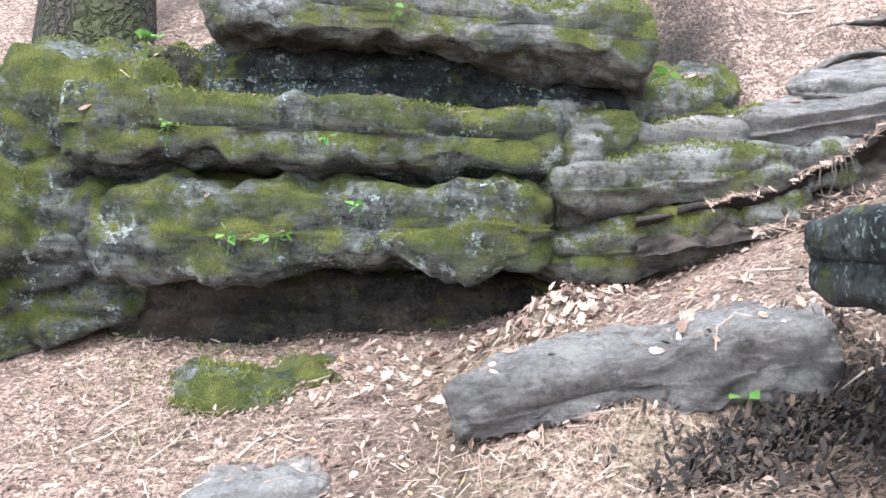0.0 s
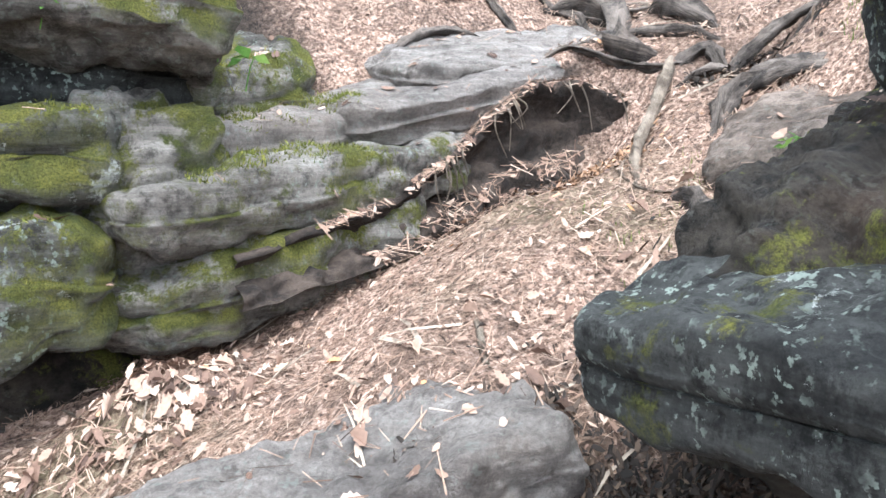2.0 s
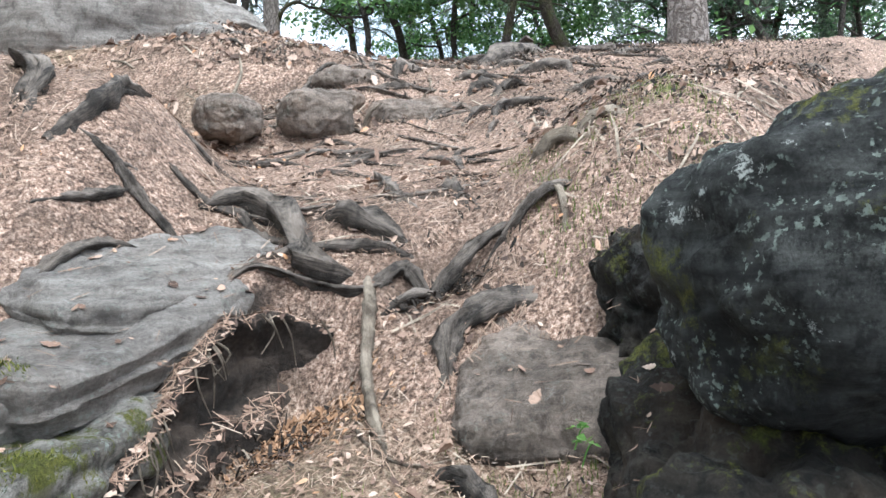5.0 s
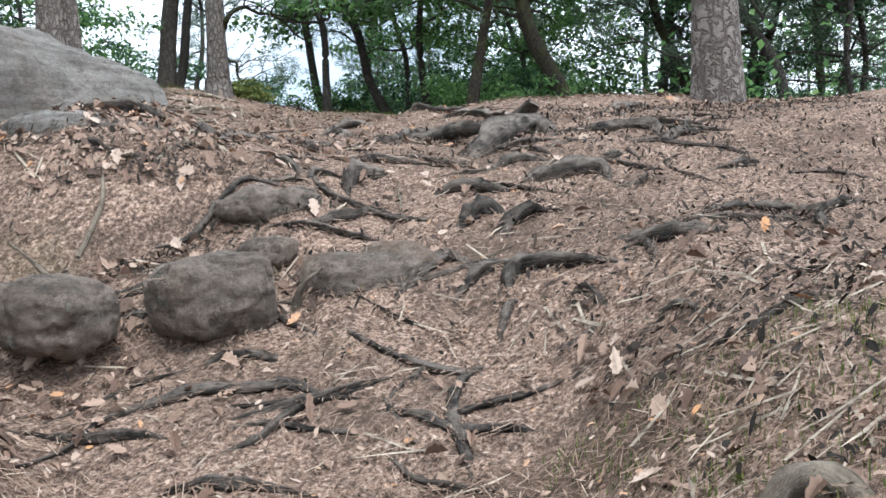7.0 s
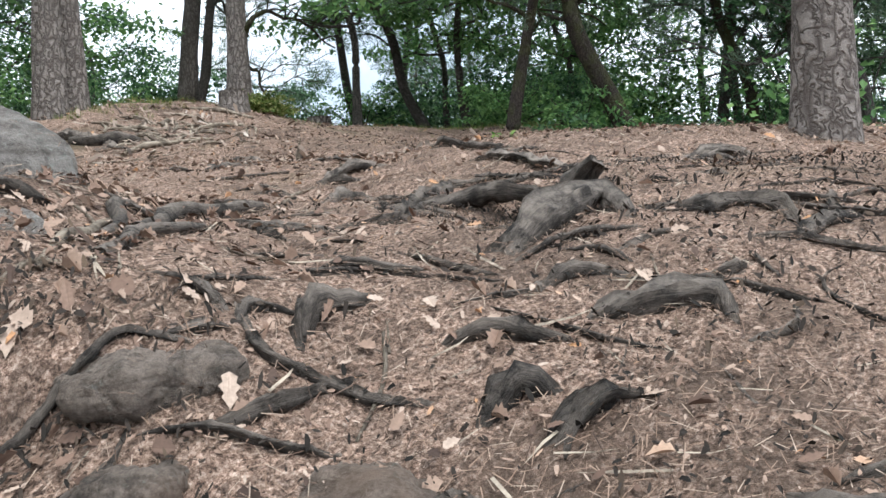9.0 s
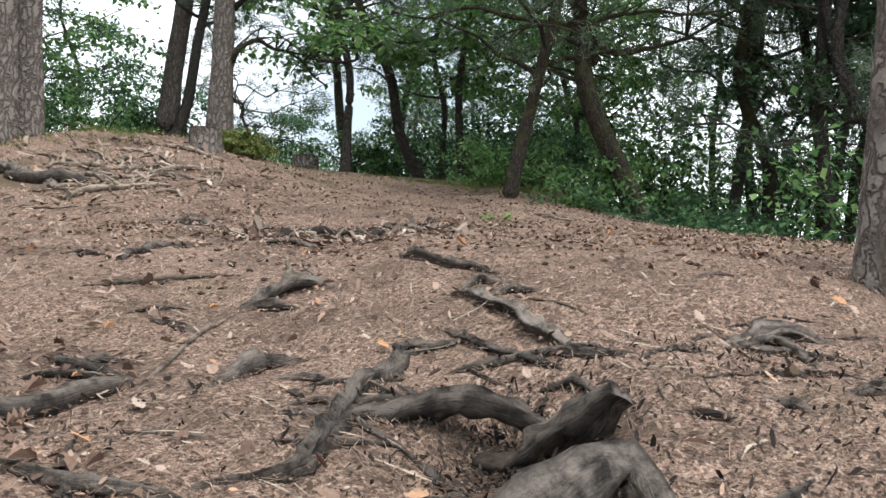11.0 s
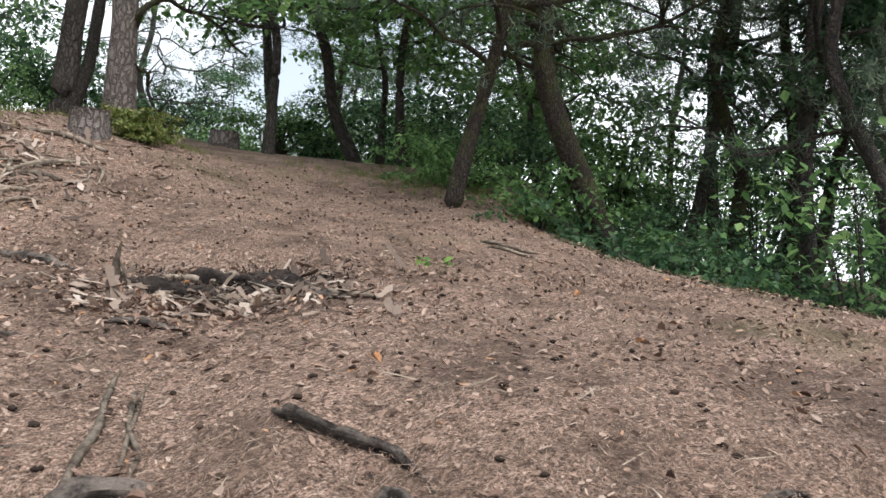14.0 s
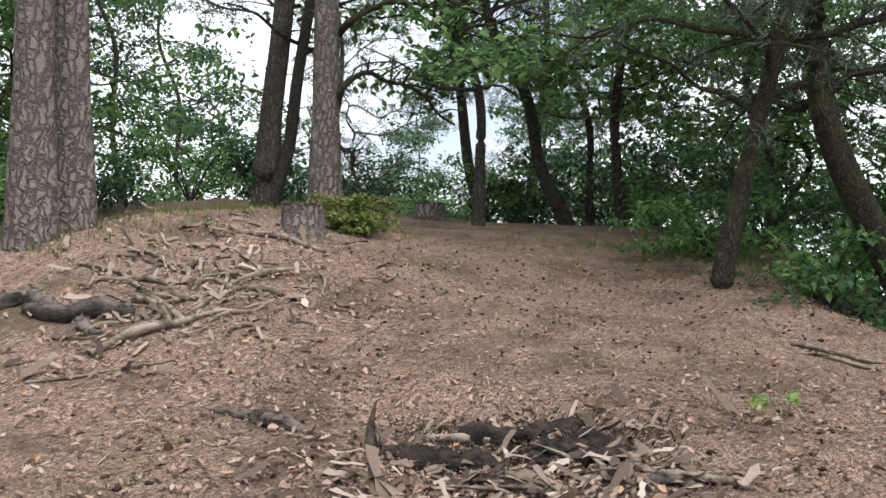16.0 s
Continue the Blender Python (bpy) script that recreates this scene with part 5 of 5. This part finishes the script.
def cones():
    x, y = in_strip(rng, 600, 9.5, 18, -2.2, 4.2)
    pieces = []
    for i in range(len(x)):
        r = rnd.uniform(0.008, 0.013)
        a = rnd.uniform(0, 6.28)
        z = floor_z(x[i], y[i]) + r * 0.8
        c, q = math.cos(a), math.sin(a)
        pieces.append(tube([(x[i] - c * r * 1.6, y[i] - q * r * 1.6, z), (x[i], y[i], z), (x[i] + c * r * 1.7, y[i] + q * r * 1.7, z)], [r * 0.6, r, r * 0.3], 6, 0.3, i))
    return tagged(new("pine_cones", mesh_of("pine_cones", *join(pieces), CONE)), "small dark fallen pine cones on the path", "pine cones", kind="stuff")


cones()


def tufts(name, label, mat, x, y, tall, blades, seed):
    g = np.random.default_rng(seed)
    bx, by = np.repeat(x, blades) + g.normal(size=len(x) * blades) * 0.03, np.repeat(y, blades) + g.normal(size=len(x) * blades) * 0.03
    n = len(bx)
    a = g.random(n) * 6.28
    h = tall * (0.4 + 0.8 * g.random(n))
    lean = 0.5 * g.random(n) * h
    bz = height(bx, by) - 0.01
    wx, wy = -np.sin(a) * 0.003, np.cos(a) * 0.003
    v = np.stack([np.stack([bx - wx, by - wy, bz], 1), np.stack([bx + wx, by + wy, bz], 1), np.stack([bx + lean * np.cos(a), by + lean * np.sin(a), bz + h], 1)], 1).reshape(-1, 3)
    return tagged(new(name, mesh_of(name, v, np.arange(n * 3).reshape(-1, 3), mat, False)), label, "grass", kind="stuff")


x, y = join_xy(blob(14.2, 13.8, 0.8, 200), blob(12.2, 14.6, 0.8, 160), blob(17.0, 10.6, 0.9, 300), blob(15.9, 9.2, 0.5, 120), in_strip(rng, 300, 14, 20, -2.4, -1.6), in_strip(rng, 200, 15.5, 18, 5.4, 8.0))
tufts("grass", "sparse pale green grass at the foot of the trees", GRASS, x, y, 0.09, 12, 21)
x, y = join_xy(blob(1.7, 2.4, 0.16, 90), blob(1.45, 2.25, 0.12, 60), blob(-0.8, 3.2, 0.25, 80), in_strip(rng, 260, 3.3, 4.6, 0.5, 1.2))
tufts("moss_tufts", "moss and short grass tufts on the bank", GRASS, x, y, 0.035, 12, 22)


def seedling(at, z, size, seed, n=7):
    g = np.random.default_rng(seed)
    thing = new("seedling")
    thing.matrix_world = pose(at[0], at[1], z)
    part("stem", mesh_of("stem", *tube([(0, 0, -0.02), (0.01, -0.01, size * 0.6), (0.02, -0.02, size)], [0.002, 0.002, 0.0015], 5, 0.1, seed), FRESH), thing)
    v, f = leaf_cloud(g, [(0.01, -0.01, size)], n, size * 0.55, size * 0.75, 0.3, 1.4, 0.1)
    part("foliage", mesh_of("foliage", v, f, FRESH, False), thing)
    return tagged(thing, "small bright green seedling growing on the rocks", "seedling", "seedlings")


for i, (x, y, z, q) in enumerate(((-0.22, 3.06, 1.56, 0.05), (-0.50, 3.08, 1.42, 0.07), (-0.66, 3.10, 1.44, 0.05), (-0.36, 3.15, 1.80, 0.04), (-0.9, 3.15, 1.80, 0.05), (0.30, 3.28, 2.17, 0.05), (0.72, 3.30, 2.12, 0.08), (0.80, 3.32, 2.05, 0.07), (0.25, 3.26, 2.2, 0.04), (0.80, 2.22, 1.16, 0.05), (1.02, 2.10, 1.14, 0.05), (1.72, 2.34, 1.86, 0.03), (1.66, 2.30, 1.84, 0.03), (11.07, 7.36, 4.44, 0.10), (11.17, 7.25, 4.44, 0.09), (-0.15, 3.2, 2.25, 0.04), (-1.0, 3.2, 2.1, 0.06))):
    seedling((x, y), z, q, i)


# ---- litter and moss that lie on the rocks ----
def on_rocks(tries, x0, x1, y0, y1, seed, up=0.55, names=("rock_slab", "stepping_stone", "boulder", "stone")):
    g = random.Random(seed)
    bpy.context.view_layer.update()
    deps = bpy.context.evaluated_depsgraph_get()
    found = []
    for i in range(tries):
        x, y = g.uniform(x0, x1), g.uniform(y0, y1)
        hit, p, nrm, idx, ob, m = scene.ray_cast(deps, Vector((x, y, 4.6)), Vector((0, 0, -1)))
        if hit and nrm.z > up and ob.name.split(".")[0] in names:
            found.append((p.copy(), nrm.copy()))
    return found


def strew(name, label, category, mat, spots, outline, lo, hi, seed):
    g = np.random.default_rng(seed)
    o = np.asarray(outline, float)
    verts, faces = [], []
    for p, nrm in spots:
        a, L = g.random() * 6.28, lo + (hi - lo) * g.random() ** 2
        u = Vector((math.cos(a), math.sin(a), 0))
        u = (u - nrm * u.dot(nrm)).normalized()
        w = nrm.cross(u)
        n = len(verts)
        k = 0.15 * g.normal()
        for q in o:
            verts.append(tuple(p + nrm * (0.004 + abs(k * q[0]) * L) + u * (q[0] * L) + w * (q[1] * L)))
        faces.append(list(range(n, n + len(o))))
    return tagged(new(name, mesh_of(name, verts, faces, mat, False)), label, category, kind="stuff")


shelf = on_rocks(4200, -1.4, 2.6, 2.1, 4.3, 3)
strew("needles_on_rock", "dry needles caught on the rock ledges", "needles", NEEDLE, shelf[::2], SPIKE, 0.03, 0.08, 31)
strew("leaf_scraps_on_rock", "leaf scraps lying on the rock ledges", "leaves", DRYLEAF, shelf[1::5], LEAF, 0.015, 0.06, 32)
lip = on_rocks(9000, 0.9, 2.1, 3.15, 3.6, 9, 0.3, ("soil_bank",))
strew("needles_on_bank", "matted tan needles hanging over the soil bank", "needles", NEEDLE, lip[::2], SPIKE, 0.03, 0.09, 34)
strew("leaf_scraps_on_bank", "curled leaf scraps on the lip of the soil bank", "leaves", DRYLEAF, lip[1::4], CHIP, 0.015, 0.045, 35)
steps = on_rocks(2600, 3.0, 5.0, 4.0, 6.6, 4)
strew("needles_on_stones", "dry needles lying on stones in the slope", "needles", NEEDLE, steps[::3], SPIKE, 0.03, 0.07, 33)


def moss_fur():
    """Short moss blades in cushions on the shaded rocks."""
    g = np.random.default_rng(8)
    verts = []
    spots = on_rocks(8000, -1.6, 1.2, 3.05, 3.75, 6, 0.25, ("rock_slab", "moss_mound")) + on_rocks(2500, -0.85, -0.25, 2.65, 3.25, 7, 0.2, ("moss_mound",))
    for p, nrm in spots:
        if noise.noise(p * 4.5) < 0.02:
            continue
        for k in range(5):
            q = p + Vector((g.normal(), g.normal(), 0.3 * g.normal())) * 0.012
            tip = q + (nrm + Vector((g.normal(), g.normal(), g.normal())) * 0.5).normalized() * (0.008 + 0.012 * g.random())
            side = Vector((g.normal(), g.normal(), 0)).normalized() * 0.0022
            verts += [tuple(q - side), tuple(q + side), tuple(tip)]
    faces = np.arange(len(verts)).reshape(-1, 3)
    return tagged(new("moss_cushions", mesh_of("moss_cushions", verts, faces, MOSS, False)), "yellow-green moss cushions on the rocks", "moss", kind="stuff")


moss_fur()
